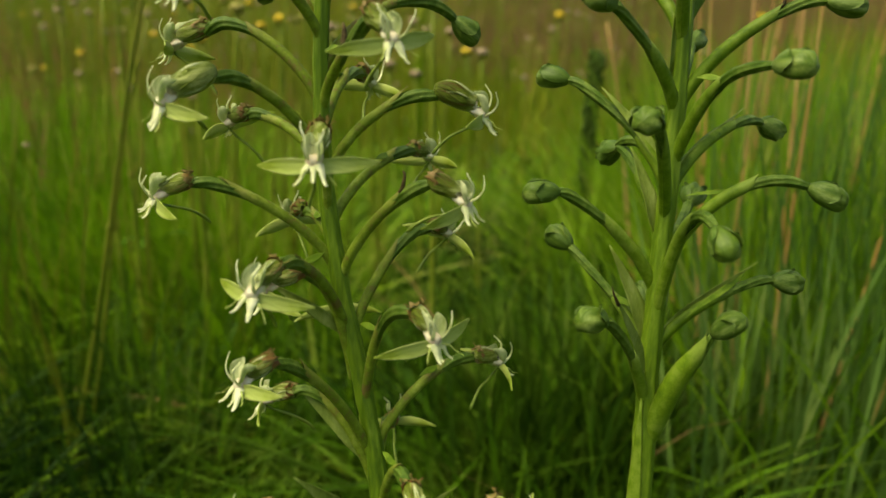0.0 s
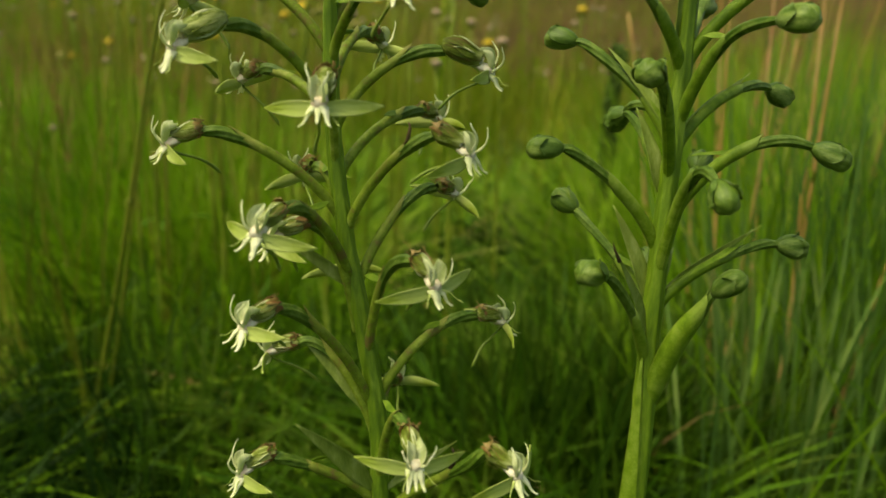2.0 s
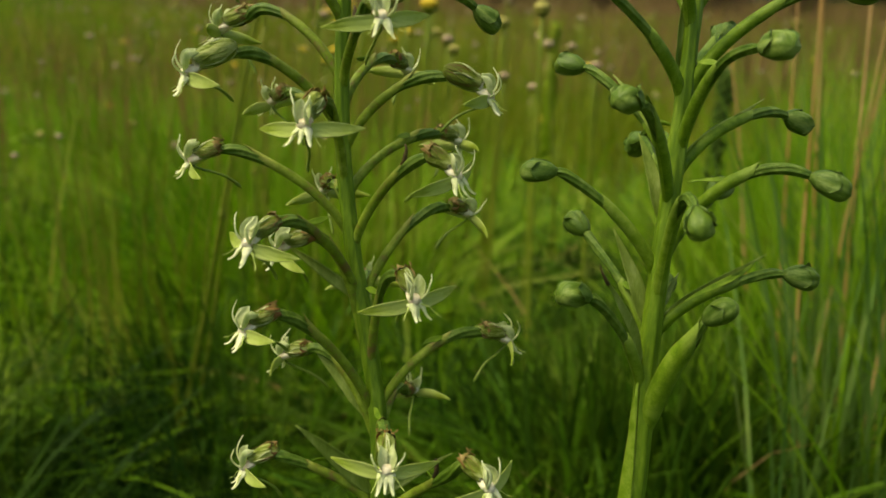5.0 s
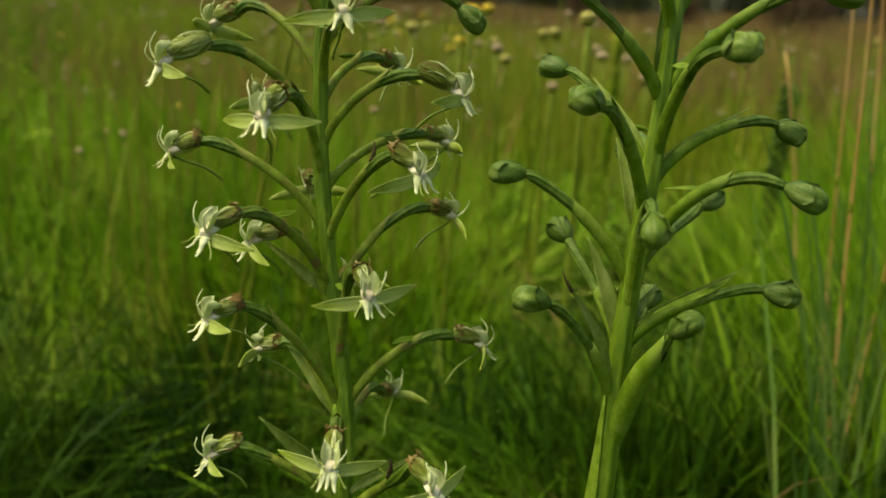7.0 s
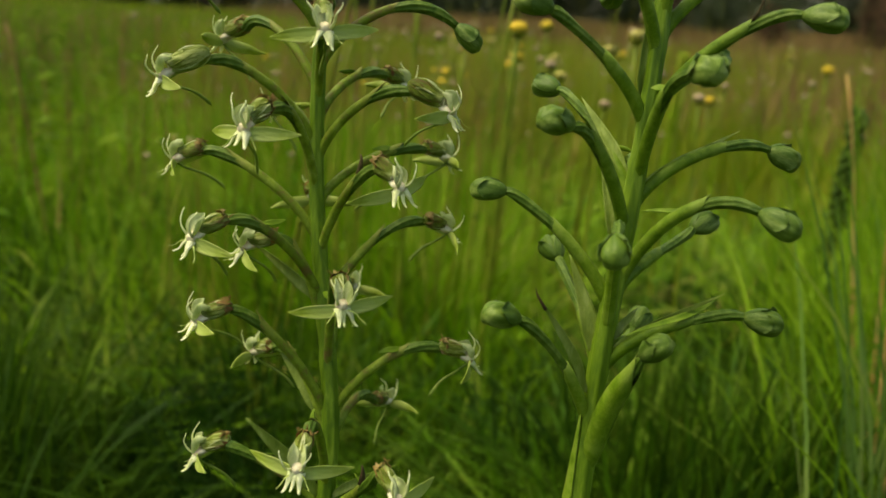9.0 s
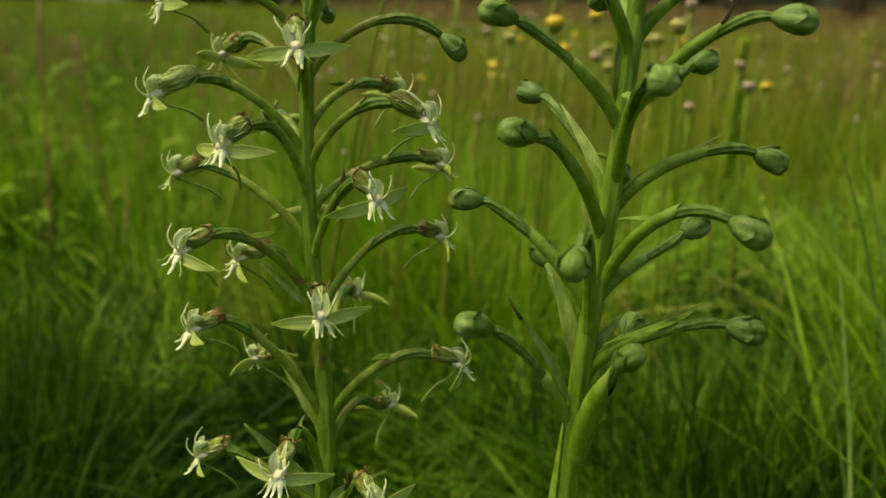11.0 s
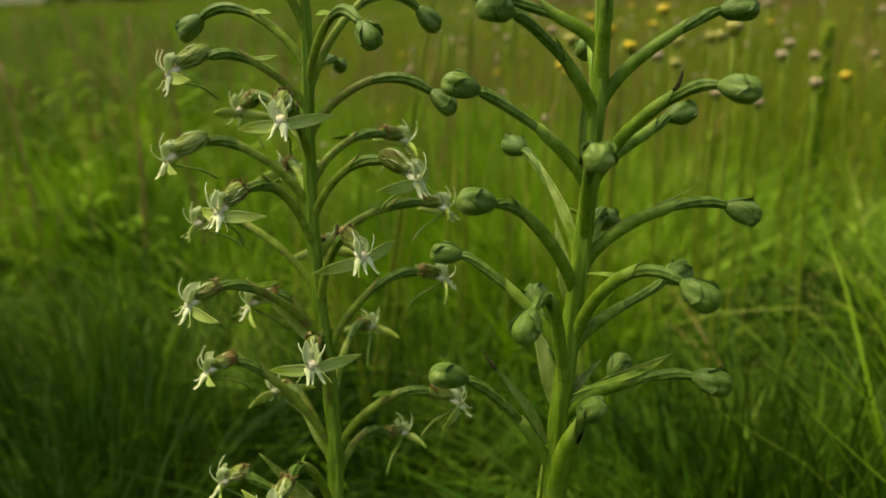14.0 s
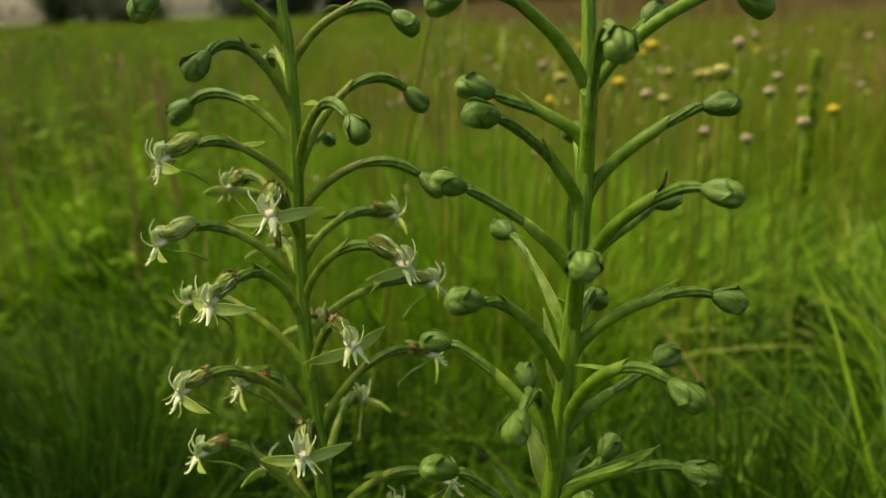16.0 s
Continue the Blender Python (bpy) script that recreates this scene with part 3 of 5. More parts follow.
def stalk_and_bract(orchid, pts, h, dry, swell=1.0, cover=0.0):
    n = len(pts)
    rng = orchid.rng
    low, ovary, sheath = orchid.girth
    rad, dep = [], []
    for i in range(n):
        s = i / (n - 1)
        g = min(1, max(0, (s - 0.56) / 0.16))
        neck = max(0, (s - 0.88) / 0.12)
        rad.append(low + (ovary - low) * g * g * (3 - 2 * g) - 0.30 * ovary * neck)
        rad[-1] *= min(1, 0.40 + 1.9 * s)
        dep.append(0.17 * min(1, max(0, (s - 0.45) / 0.15)))
    bm = bmesh.new()
    tube(bm, pts, rad, 24, 6, dep, 2.2)
    stalk = part("flower_stalk", bm, M_OVARY, orchid.ob)
    # the bract sheathes the lower stalk and ends in a free point over it
    m = int(n * (cover or rng.uniform(*orchid.sheathed)))
    fr = frames_along(pts)
    free = 0.0025 if cover else rng.choice(orchid.free_tips)
    lift_tip = rng.choice((0.05, 0.07, 0.09, 0.12, 0.22))
    t, s0, u = fr[m]
    line = list(pts[:m]) + [pts[m] + (t * 0.97 + u * lift_tip).normalized() * (free * k / 6) + u * (0.00014 * k) for k in range(1, 7)]
    frs = frames_along(line)
    rows = len(line)
    bm = bmesh.new()
    along = bm.verts.layers.float.new("along")
    cols = 14
    skins = []
    for lift in (0.00022, 0.00004):
        grid = []
        for i, (p, (t, s, u)) in enumerate(zip(line, frs)):
            f = i / (rows - 1)
            wrap = 3.25 * (1 - max(0, (f - 0.68) / 0.32) ** 1.2) + 0.06
            r = (rad[min(i, n - 1)] if i < m else rad[m] * (1 - 0.75 * (i - m + 1) / 6)) * 1.02 + lift + sheath * swell * (math.sin(math.pi * min(1, f)) ** 0.8 if not cover else math.sin(math.pi * f**0.9) ** 1.9)
            ring = []
            for k in range(cols + 1):
                a = math.pi / 2 + wrap * (2 * k / cols - 1)
                vert = bm.verts.new(p + s * (r * math.cos(a)) + u * (r * math.sin(a)))
                vert[along] = f
                ring.append(vert)
            grid.append(ring)
        skins.append(grid)
    o, q = skins
    for g, flip in ((o, False), (q, True)):
        for a, b in zip(g, g[1:]):
            for k in range(cols):
                face = (a[k], a[k + 1], b[k + 1], b[k])
                bm.faces.new(face[::-1] if flip else face)
    for i in range(rows - 1):
        bm.faces.new((o[i][0], o[i + 1][0], q[i + 1][0], q[i][0]))
        bm.faces.new((o[i + 1][cols], o[i][cols], q[i][cols], q[i + 1][cols]))
    for k in range(cols):
        bm.faces.new((o[-1][k], o[-1][k + 1], q[-1][k + 1], q[-1][k]))
    part("bract", bm, orchid.sheath_material, stalk)
    if rng.random() < orchid.reflexed and not cover:
        # the bract's narrow end bends back towards the stem
        bm = bmesh.new()
        t, s, u = fr[m]
        a = pts[m] + u * (rad[m] * 0.7)
        side = s * rng.choice((-1, 1))
        reach = rng.uniform(0.0045, 0.0075)
        z = Vector((0, 0, 1))
        tip = hermite([(a + h * 0.0015, (z * 0.3 - h).normalized()), (a - h * reach * 0.5 + side * 0.0010 + z * 0.0003, -h), (a - h * reach + side * 0.0016 + z * rng.uniform(-0.0006, 0.0010), (-h - z * 0.15).normalized())], 5)
        blade(bm, tip, lance(len(tip), 0.00090, 0.40, 0.10), z * 0.6 + side * 0.8, 0.4, 0.00018, 4)
        part("bract_tip", bm, M_BRACT, stalk, "pale green bract tip bent back")
    if dry:
        bm = bmesh.new()
        a = line[-3]
        t, s, u = frs[-3]
        tip = hermite([(a, t), (a + t * 0.003 + u * 0.0012, (t + u * 0.5).normalized()), (a + t * 0.0045 + u * 0.003, u)], 4)
        blade(bm, tip, [0.0010 * (1 - 0.9 * i / (len(tip) - 1)) + 0.0001 for i in range(len(tip))], u, 0.6, 0.0002, 3)
        part("withered_tip", bm, M_BRACT_DRY, stalk, "dark withered bract tip")


def leaf_bract(orchid, base, az, out, up, width, dark=False):
    """A broad leafy bract that stands off the stem on its own."""
    b = orchid.at(base)
    h = Vector((math.cos(radians(az)), math.sin(radians(az)), 0))
    z = Vector((0, 0, 1))
    tip = b + h * out + z * up
    mid = b + h * (out * 0.42 + 0.0008) + z * up * 0.5
    d = (tip - b).normalized()
    pts = hermite([(b + h * orchid.radius(base) * 0.7, (h * 0.6 + z).normalized()), (mid, d), (tip, (d + h * 0.1).normalized())], 8)
    bm = bmesh.new()
    blade(bm, pts, lance(len(pts), width, 0.32, 0.05), -h * 0.3 - z * 0.1 + Vector((0.25, -0.9, 0)), 0.45, 0.00022, 6)
    leaf = part("leafy_bract", bm, M_LEAF_BRACT, orchid.ob, "pale green pointed bract")
    if dark:
        bm = bmesh.new()
        pts = hermite([(tip - d * 0.003, d), (tip + d * 0.0008, d), (tip + d * 0.004 - h * 0.0006, (d - h * 0.2).normalized())], 5)
        tube(bm, pts, [0.00055 * (1 - 0.85 * i / (len(pts) - 1)) for i in range(len(pts))], 7)
        part("withered_tip", bm, M_BRACT_DRY, leaf, "dark withered bract tip")


def bract_edge(orchid, a, b, width, rise):
    """The free edge of a bract that stands off below the arch of its stalk: a narrow blade from a to b."""
    a, b, z = Vector(a), Vector(b), Vector((0, 0, 1))
    d = (b - a).normalized()
    pts = hermite([(a, (d + z * 0.1).normalized()), (b, (d + z * rise).normalized())], 10)
    bm = bmesh.new()
    blade(bm, pts, lance(len(pts), width, 0.55, 0.08), Vector((0.2, -0.6, 0.8)), 0.5, 0.00020, 4)
    part("bract_edge", bm, M_BRACT, orchid.ob)


def stem_sheath(orchid, low, top, az, label):
    """A leaf base that clasps the lower stem and ends in a point on one side."""
    bm = bmesh.new()
    rows, cols = 24, 20
    skins = []
    for lift in (0.0006, 0.0003):
        grid = []
        for i in range(rows + 1):
            f = i / rows
            ring = []
            for k in range(cols + 1):
                e = 2 * k / cols - 1
                z = low + (top - low) * f * (1 - 0.62 * abs(e) ** 1.3)
                c = orchid.at(z)
                half = 2.9 - 1.5 * max(0, (f - 0.55) / 0.45)
                r = orchid.radius(z) * 1.06 + lift + 0.0003 * f
                b = radians(az) + half * e
                ring.append(bm.verts.new(c + Vector((r * math.cos(b), r * math.sin(b), 0))))
            grid.append(ring)
        skins.append(grid)
    o, n = skins
    for g, flip in ((o, False), (n, True)):
        for a, b in zip(g, g[1:]):
            for k in range(cols):
                q = (a[k], a[k + 1], b[k + 1], b[k])
                bm.faces.new(q[::-1] if flip else q)
    for k in range(cols):
        bm.faces.new((o[-1][k], o[-1][k + 1], n[-1][k + 1], n[-1][k]))
        bm.faces.new((o[0][k + 1], o[0][k], n[0][k], n[0][k + 1]))
    for i in range(rows):
        bm.faces.new((o[i][0], o[i + 1][0], n[i + 1][0], n[i][0]))
        bm.faces.new((o[i + 1][cols], o[i][cols], n[i][cols], n[i + 1][cols]))
    part("leaf_sheath", bm, M_BRACT, orchid.ob, label)


def flower_branch(orchid, base, az, reach, rise, out, up, hood=0.74, turn=0.0, pitch=-6.0, size=1.0):
    rng = orchid.rng
    pts, h, t2 = branch_line(orchid, base, az, reach, rise, out, up, 0.0114 * hood, 0.0046 * hood)
    stalk_and_bract(orchid, pts, h, rng.random() < 0.15)
    orchid.knots.append(base)
    b = orchid.at(base)
    centre = b + h * reach + Vector((0, 0, rise))
    m = Matrix.Translation(centre) @ pose(0, 0, 0, 0, 0, az - 90 + turn + rng.uniform(-6, 6)) @ pose(0, 0, 0, pitch + rng.uniform(-5, 5), rng.uniform(-7, 7), 0) @ Matrix.Diagonal((size, size, size, 1))
    f = FORMS[orchid.count % len(FORMS)]
    orchid.count += 1
    fl = part("flower", f["column"], None, orchid.ob, "pale green orchid flower with white horned centre", m)
    cap = m @ Matrix.Diagonal((hood * 1.04, hood, hood, 1))
    part("hood", f["hood"], None, fl, "", cap)
    for s in range(2):
        part("inner_petal", f["inner_petal"][s], None, fl, "", m @ pose(0, 0, 0, rng.uniform(-5, 8), rng.uniform(-6, 6), 0))
        part("sepal", f["sepal"][s], None, fl, "", m @ pose(0, 0, 0, 0, rng.uniform(-6, 6), 0))
        part("petal_horn", f["horn"][s], None, fl, "white upright petal horn", m @ pose(0, 0, 0, rng.uniform(-14, 14), rng.uniform(-12, 12), 0))
    for k in range(5):
        part("lip_lobe" if k < 3 else "lower_petal", f["lip"][k], None, fl, "", m @ pose(0, 0, 0, rng.uniform(-14, 14), rng.uniform(-10, 10), rng.uniform(-16, 16)))
    part("spur", f["spur"], None, fl, "thin hanging green spur", m @ pose(0, 0, 0, rng.uniform(-12, 12), 0, rng.uniform(-12, 12)))
    if hood < 0.95:
        part("withered_collar", f["wither"], None, fl, "shrivelled brown petal remains", cap)


def bud_branch(orchid, base, az, reach, rise, out, up, size=1.15, droop=None, swell=1.0, cover=0.0):
    rng = orchid.rng
    pts, h, t2 = branch_line(orchid, base, az, reach, rise, out, up, 0.0036, 0.0010, 0.0042 * size)
    stalk_and_bract(orchid, pts, h, rng.random() < 0.06, swell, cover)
    orchid.knots.append(base)
    d = t2 if droop is None else (h * math.cos(radians(droop)) - Vector((0, 0, math.sin(radians(droop)))))
    turn = d.to_track_quat("Y", "Z").to_matrix().to_4x4()
    k = size * rng.uniform(0.95, 1.05)
    m = Matrix.Translation(pts[-1] + d * 0.0042 * k) @ turn @ pose(0, 0, 0, 0, rng.uniform(-25, 25), 0) @ Matrix.Diagonal((k, k, k, 1))
    body, sep = BUD_FORMS[orchid.count % len(BUD_FORMS)]
    orchid.count += 1
    bd = part("bud", body, None, orchid.ob, "closed green bud with folded sepals", m)
    for s in sep:
        part("sepal", s, None, bd, "", m)


FLOWERING = Orchid("flowering_orchid", "tall green orchid spike with pale green and white flowers in grass", [
    (-0.004, 0.118, -0.01), (-0.0085, 0.1420, 0.20), (-0.0109, 0.1676, 0.30), (-0.0128, 0.1805, 0.3504), (-0.0143, 0.1868, 0.3755), (-0.0192, 0.1924, 0.4007), (-0.0247, 0.1969, 0.4259), (-0.0282, 0.2006, 0.4511),
    (-0.0292, 0.2032, 0.4763), (-0.0285, 0.2049, 0.5014), (-0.0290, 0.2056, 0.5266), (-0.0312, 0.2059, 0.5518), (-0.0330, 0.2062, 0.585)], ((0.38, 0.0023), (0.56, 0.0013)), (0.00095, 0.00142, 0.00010), (0.54, 0.66), 5)
FLOWERING.sheath_material = M_BRACT_OLIVE
FLOWERING.free_tips, FLOWERING.reflexed = (0.0022, 0.0035, 0.0050, 0.0075), 0.55
BUDDING = Orchid("budding_orchid", "tall green orchid spike with closed green buds in grass", [
    (0.046, 0.135, -0.01), (0.0495, 0.1570, 0.20), (0.0546, 0.1763, 0.30), (0.0564, 0.1860, 0.3504), (0.0573, 0.1909, 0.3755), (0.0576, 0.1957, 0.4007), (0.0585, 0.2002, 0.4259), (0.0598, 0.2047, 0.4511),
    (0.0606, 0.2090, 0.4763), (0.0605, 0.2131, 0.5014), (0.0591, 0.2171, 0.5266), (0.0569, 0.2210, 0.5518), (0.0550, 0.2249, 0.585)], ((0.34, 0.0034), (0.372, 0.0031), (0.398, 0.0025), (0.57, 0.0015)), (0.00110, 0.00124, 0.00030), (0.46, 0.68), 9)
# each branch: height on the stem, bearing, reach and rise of the flower, reach and rise of the arch
flower_branch(FLOWERING, 0.4584, -138, 0.0412, 0.0139, 0.0230, 0.0190, 1.00)
flower_branch(FLOWERING, 0.4465, -86, 0.0391, 0.0169, 0.0169, 0.0200, 0.85)
flower_branch(FLOWERING, 0.4323, -167, 0.0428, 0.0154, 0.0282, 0.0189)
flower_branch(FLOWERING, 0.4158, -113, 0.0403, 0.0199, 0.0237, 0.0226)
flower_branch(FLOWERING, 0.3838, -141, 0.0361, 0.0263, 0.0219, 0.0274)
flower_branch(FLOWERING, 0.3559, -158, 0.0363, 0.0131, 0.0236, 0.0152)
flower_branch(FLOWERING, 0.3636, -72, 0.0372, 0.0231, 0.0205, 0.0271)
flower_branch(FLOWERING, 0.3966, -55, 0.0329, 0.0265, 0.0131, 0.0262)
flower_branch(FLOWERING, 0.3833, 30, 0.0402, 0.0130, 0.0231, 0.0175)
flower_branch(FLOWERING, 0.4286, -27, 0.0359, 0.0213, 0.0195, 0.0220, 0.80)
flower_branch(FLOWERING, 0.4552, 2, 0.0396, 0.0118, 0.0198, 0.0163, 1.00)
flower_branch(FLOWERING, 0.4131, 51, 0.0403, 0.0157, 0.0235, 0.0198)
flower_branch(FLOWERING, 0.4419, 57, 0.0452, 0.0066, 0.0253, 0.0110)
flower_branch(FLOWERING, 0.4717, -58, 0.0362, 0.0152, 0.0185, 0.0147, 0.85)
bud_branch(FLOWERING, 0.4808, 30, 0.0407, 0.0043, 0.0246, 0.0137)
flower_branch(FLOWERING, 0.4730, 166, 0.0401, 0.0077, 0.0248, 0.0151, 0.85)
flower_branch(FLOWERING, 0.4882, -133, 0.0387, 0.0089, 0.0214, 0.0146, 0.98)
bud_branch(FLOWERING, 0.5120, -106, 0.0279, 0.0116, 0.0172, 0.0185)
bud_branch(FLOWERING, 0.5001, -163, 0.0373, 0.0082, 0.0231, 0.0154)
bud_branch(FLOWERING, 0.5184, 147, 0.0271, 0.0029, 0.0149, 0.0069, 0.85)
bud_branch(FLOWERING, 0.4964, -23, 0.0376, 0.0103, 0.0231, 0.0180)
bud_branch(FLOWERING, 0.4932, 118, 0.0462, -0.0008, 0.0254, 0.0040, 0.85)
bud_branch(FLOWERING, 0.4950, 59, 0.0399, 0.0135, 0.0248, 0.0231)
bud_branch(FLOWERING, 0.5252, 32, 0.0338, 0.0068, 0.0213, 0.0138)
bud_branch(FLOWERING, 0.5326, -116, 0.0376, 0.0072, 0.0264, 0.0155)
flower_branch(FLOWERING, 0.3517, -37, 0.0428, 0.0296, 0.0289, 0.0271)
flower_branch(FLOWERING, 0.4561, 144, 0.0360, 0.0036, 0.0283, 0.0085)
flower_branch(FLOWERING, 0.4351, 124, 0.0252, -0.0005, 0.0188, 0.0045)
flower_branch(FLOWERING, 0.4099, -152, 0.0226, 0.0168, 0.0217, 0.0192)
flower_branch(FLOWERING, 0.3755, 168, 0.0312, 0.0154, 0.0249, 0.0212)
flower_branch(FLOWERING, 0.3746, 85, 0.0333, -0.0037, 0.0156, 0.0065)
flower_branch(FLOWERING, 0.3966, 107, 0.0383, 0.0076, 0.0284, 0.0143)
flower_branch(FLOWERING, 0.4653, 77, 0.0396, 0.0038, 0.0204, 0.0095, 0.80)
bud_branch(BUDDING, 0.4268, -169, 0.0339, 0.0217, 0.0256, 0.0224)
bud_branch(BUDDING, 0.3966, -136, 0.0286, 0.0275, 0.0210, 0.0254)
bud_branch(BUDDING, 0.4085, 127, 0.0367, 0.0193, 0.0298, 0.0172)
bud_branch(BUDDING, 0.4456, -117, 0.0300, 0.0267, 0.0215, 0.0239)
bud_branch(BUDDING, 0.4534, 147, 0.0350, 0.0195, 0.0249, 0.0193)
bud_branch(BUDDING, 0.4213, -82, 0.0305, 0.0237, 0.0168, 0.0277)
bud_branch(BUDDING, 0.4337, -17, 0.0368, 0.0171, 0.0202, 0.0203)
bud_branch(BUDDING, 0.4291, 63, 0.0384, 0.0094, 0.0314, 0.0089)
bud_branch(BUDDING, 0.4524, 36, 0.0414, 0.0078, 0.0240, 0.0119)
bud_branch(BUDDING, 0.4108, 12, 0.0377, 0.0118, 0.0234, 0.0129)
bud_branch(BUDDING, 0.3868, -33, 0.0158, 0.0347, 0.0100, 0.0192, droop=-48, swell=5.4, cover=0.92)
bud_branch(BUDDING, 0.4598, -63, 0.0333, 0.0241, 0.0155, 0.0202)
bud_branch(BUDDING, 0.4744, -9, 0.0367, 0.0201, 0.0230, 0.0203)
bud_branch(BUDDING, 0.4144, 81, 0.0299, -0.0039, 0.0232, -0.0060)
bud_branch(BUDDING, 0.4364, 100, 0.0393, 0.0132, 0.0292, 0.0169)
bud_branch(BUDDING, 0.4730, 70, 0.0350, 0.0090, 0.0251, 0.0086)
bud_branch(BUDDING, 0.4726, -141, 0.0331, 0.0228, 0.0258, 0.0210)
bud_branch(BUDDING, 0.4900, -112, 0.0323, 0.0227, 0.0225, 0.0207)
bud_branch(BUDDING, 0.5060, -156, 0.0279, 0.0103, 0.0228, 0.0089)
bud_branch(BUDDING, 0.4991, -57, 0.0339, 0.0288, 0.0186, 0.0328)
bud_branch(BUDDING, 0.4932, 36, 0.0345, 0.0166, 0.0240, 0.0162)
bud_branch(BUDDING, 0.4909, 117, 0.0419, 0.0076, 0.0230, 0.0116)
bud_branch(BUDDING, 0.4538, 102, 0.0377, -0.0045, 0.0207, 0.0040)
bud_branch(BUDDING, 0.5197, -121, 0.0386, 0.0177, 0.0256, 0.0209)
bud_branch(BUDDING, 0.5184, 37, 0.0405, 0.0153, 0.0317, 0.0203)
bud_branch(BUDDING, 0.5225, 84, 0.0365, 0.0107, 0.0239, 0.0056)
leaf_bract(FLOWERING, 0.3568, -157, 0.0223, 0.0242, 0.0027)
leaf_bract(FLOWERING, 0.3755, 168, 0.0223, 0.0219, 0.0020)
leaf_bract(FLOWERING, 0.4099, -170, 0.0218, 0.0168, 0.0017)
leaf_bract(FLOWERING, 0.3563, 10, 0.0207, 0.0147, 0.0014)
leaf_bract(BUDDING, 0.4085, 150, 0.0140, 0.0250, 0.0022)
leaf_bract(BUDDING, 0.3998, -140, 0.0179, 0.0270, 0.0014, True)
leaf_bract(BUDDING, 0.4122, 60, 0.0128, 0.0090, 0.0014)
leaf_bract(BUDDING, 0.4364, 140, 0.0117, 0.0224, 0.0021)
leaf_bract(BUDDING, 0.4740, 160, 0.0033, 0.0184, 0.0020)
leaf_bract(BUDDING, 0.4529, 150, 0.0203, 0.0203, 0.0016)
leaf_bract(BUDDING, 0.4108, 12, 0.0278, 0.0193, 0.0011)
leaf_bract(BUDDING, 0.4524, 36, 0.0277, 0.0154, 0.0011)
bract_edge(BUDDING, (0.0630, 0.2006, 0.4483), (0.0790, 0.1985, 0.4515), 0.0008, 0.3)
bract_edge(BUDDING, (0.0640, 0.1912, 0.4187), (0.0839, 0.2059, 0.4286), 0.0009, 0.7)
stem_sheath(BUDDING, 0.20, 0.3985, -128, "long green leaf base clasping the stem")
build_stem(FLOWERING, FLOWERING.knots)
build_stem(BUDDING, BUDDING.knots)


# ---- the meadow ----
def blades_mesh(name, xy, z0, height, width, bend, mat, rng, segs=4):
    """Many grass blades in one mesh: root, height, width and bend of each."""
    n = len(xy)
    az = rng.uniform(0, 2 * np.pi, n)
    fa = rng.uniform(0, 2 * np.pi, n)
    d = np.c_[np.cos(az), np.sin(az)]
    s = np.c_[np.cos(fa), np.sin(fa)]
    rows = segs + 1
    v = np.zeros((n, rows * 2 - 1, 3), np.float32)
    for i in range(rows):
        f = i / segs
        off = (bend * f**2.0)[:, None] * d
        p = np.c_[xy + off, z0 + height * (f - 0.22 * (bend / np.maximum(height, 1e-4)) * f**3)]
        w = width * (1 - f) ** 0.6 * (0.7 + 0.6 * min(f * 3, 1)) * 0.5
        if i < segs:
            v[:, 2 * i] = p - np.c_[s * w[:, None], np.zeros(n)]
            v[:, 2 * i + 1] = p + np.c_[s * w[:, None], np.zeros(n)]
        else:
            v[:, 2 * i] = p
    per = rows * 2 - 1
    quads = [(2 * i, 2 * i + 1, 2 * i + 3, 2 * i + 2) for i in range(segs - 1)]
    tri = (2 * segs - 2, 2 * segs - 1, 2 * segs)
    loops_one = np.array([k for q in quads for k in q] + list(tri))
    starts_one = np.array([4 * i for i in range(segs - 1)] + [4 * (segs - 1)])
    loops = (np.arange(n)[:, None] * per + loops_one[None]).ravel()
    starts = (np.arange(n)[:, None] * len(loops_one) + starts_one[None]).ravel()
    me = bpy.data.meshes.new(name)
    me.vertices.add(n * per)
    me.vertices.foreach_set("co", v.ravel())
    me.loops.add(len(loops))
    me.loops.foreach_set("vertex_index", loops.astype(np.int32))
    me.polygons.add(len(starts))
    me.polygons.foreach_set("loop_start", starts.astype(np.int32))
    me.update(calc_edges=True)
    me.materials.append(mat)
    me.polygons.foreach_set("use_smooth", [True] * len(me.polygons))
    return me


def wedge(n, r0, r1, a0, a1, rng, power=1.0):
    """Places over a wedge of ground seen from the walk; bearings from straight ahead, left positive."""
    r = r0 + (r1 - r0) * rng.uniform(0, 1, n) ** power
    a = np.radians(rng.uniform(a0, a1, n) + rng.normal(0, 2.5, n))
    return np.c_[0.06 - r * np.sin(a), r * np.cos(a)]


def grass(name, label, xy, height, width, bend, mat, seed, segs=4):
    rng = np.random.default_rng(seed)
    n = len(xy)
    me = blades_mesh(name, xy, np.full(n, -0.01), height(rng, n), width(rng, n), bend(rng, n), mat, rng, segs)
    return tagged(new(name, me), label, "grass", "", "stuff")


def patchy(xy, rng, low, high, scale):
    """Heights that change from patch to patch."""
    k = np.array([noise.noise((x * scale, y * scale, 3.1)) for x, y in xy])
    return low + (high - low) * np.clip(0.5 + 0.8 * k + rng.uniform(-0.35, 0.35, len(xy)), 0, 1)


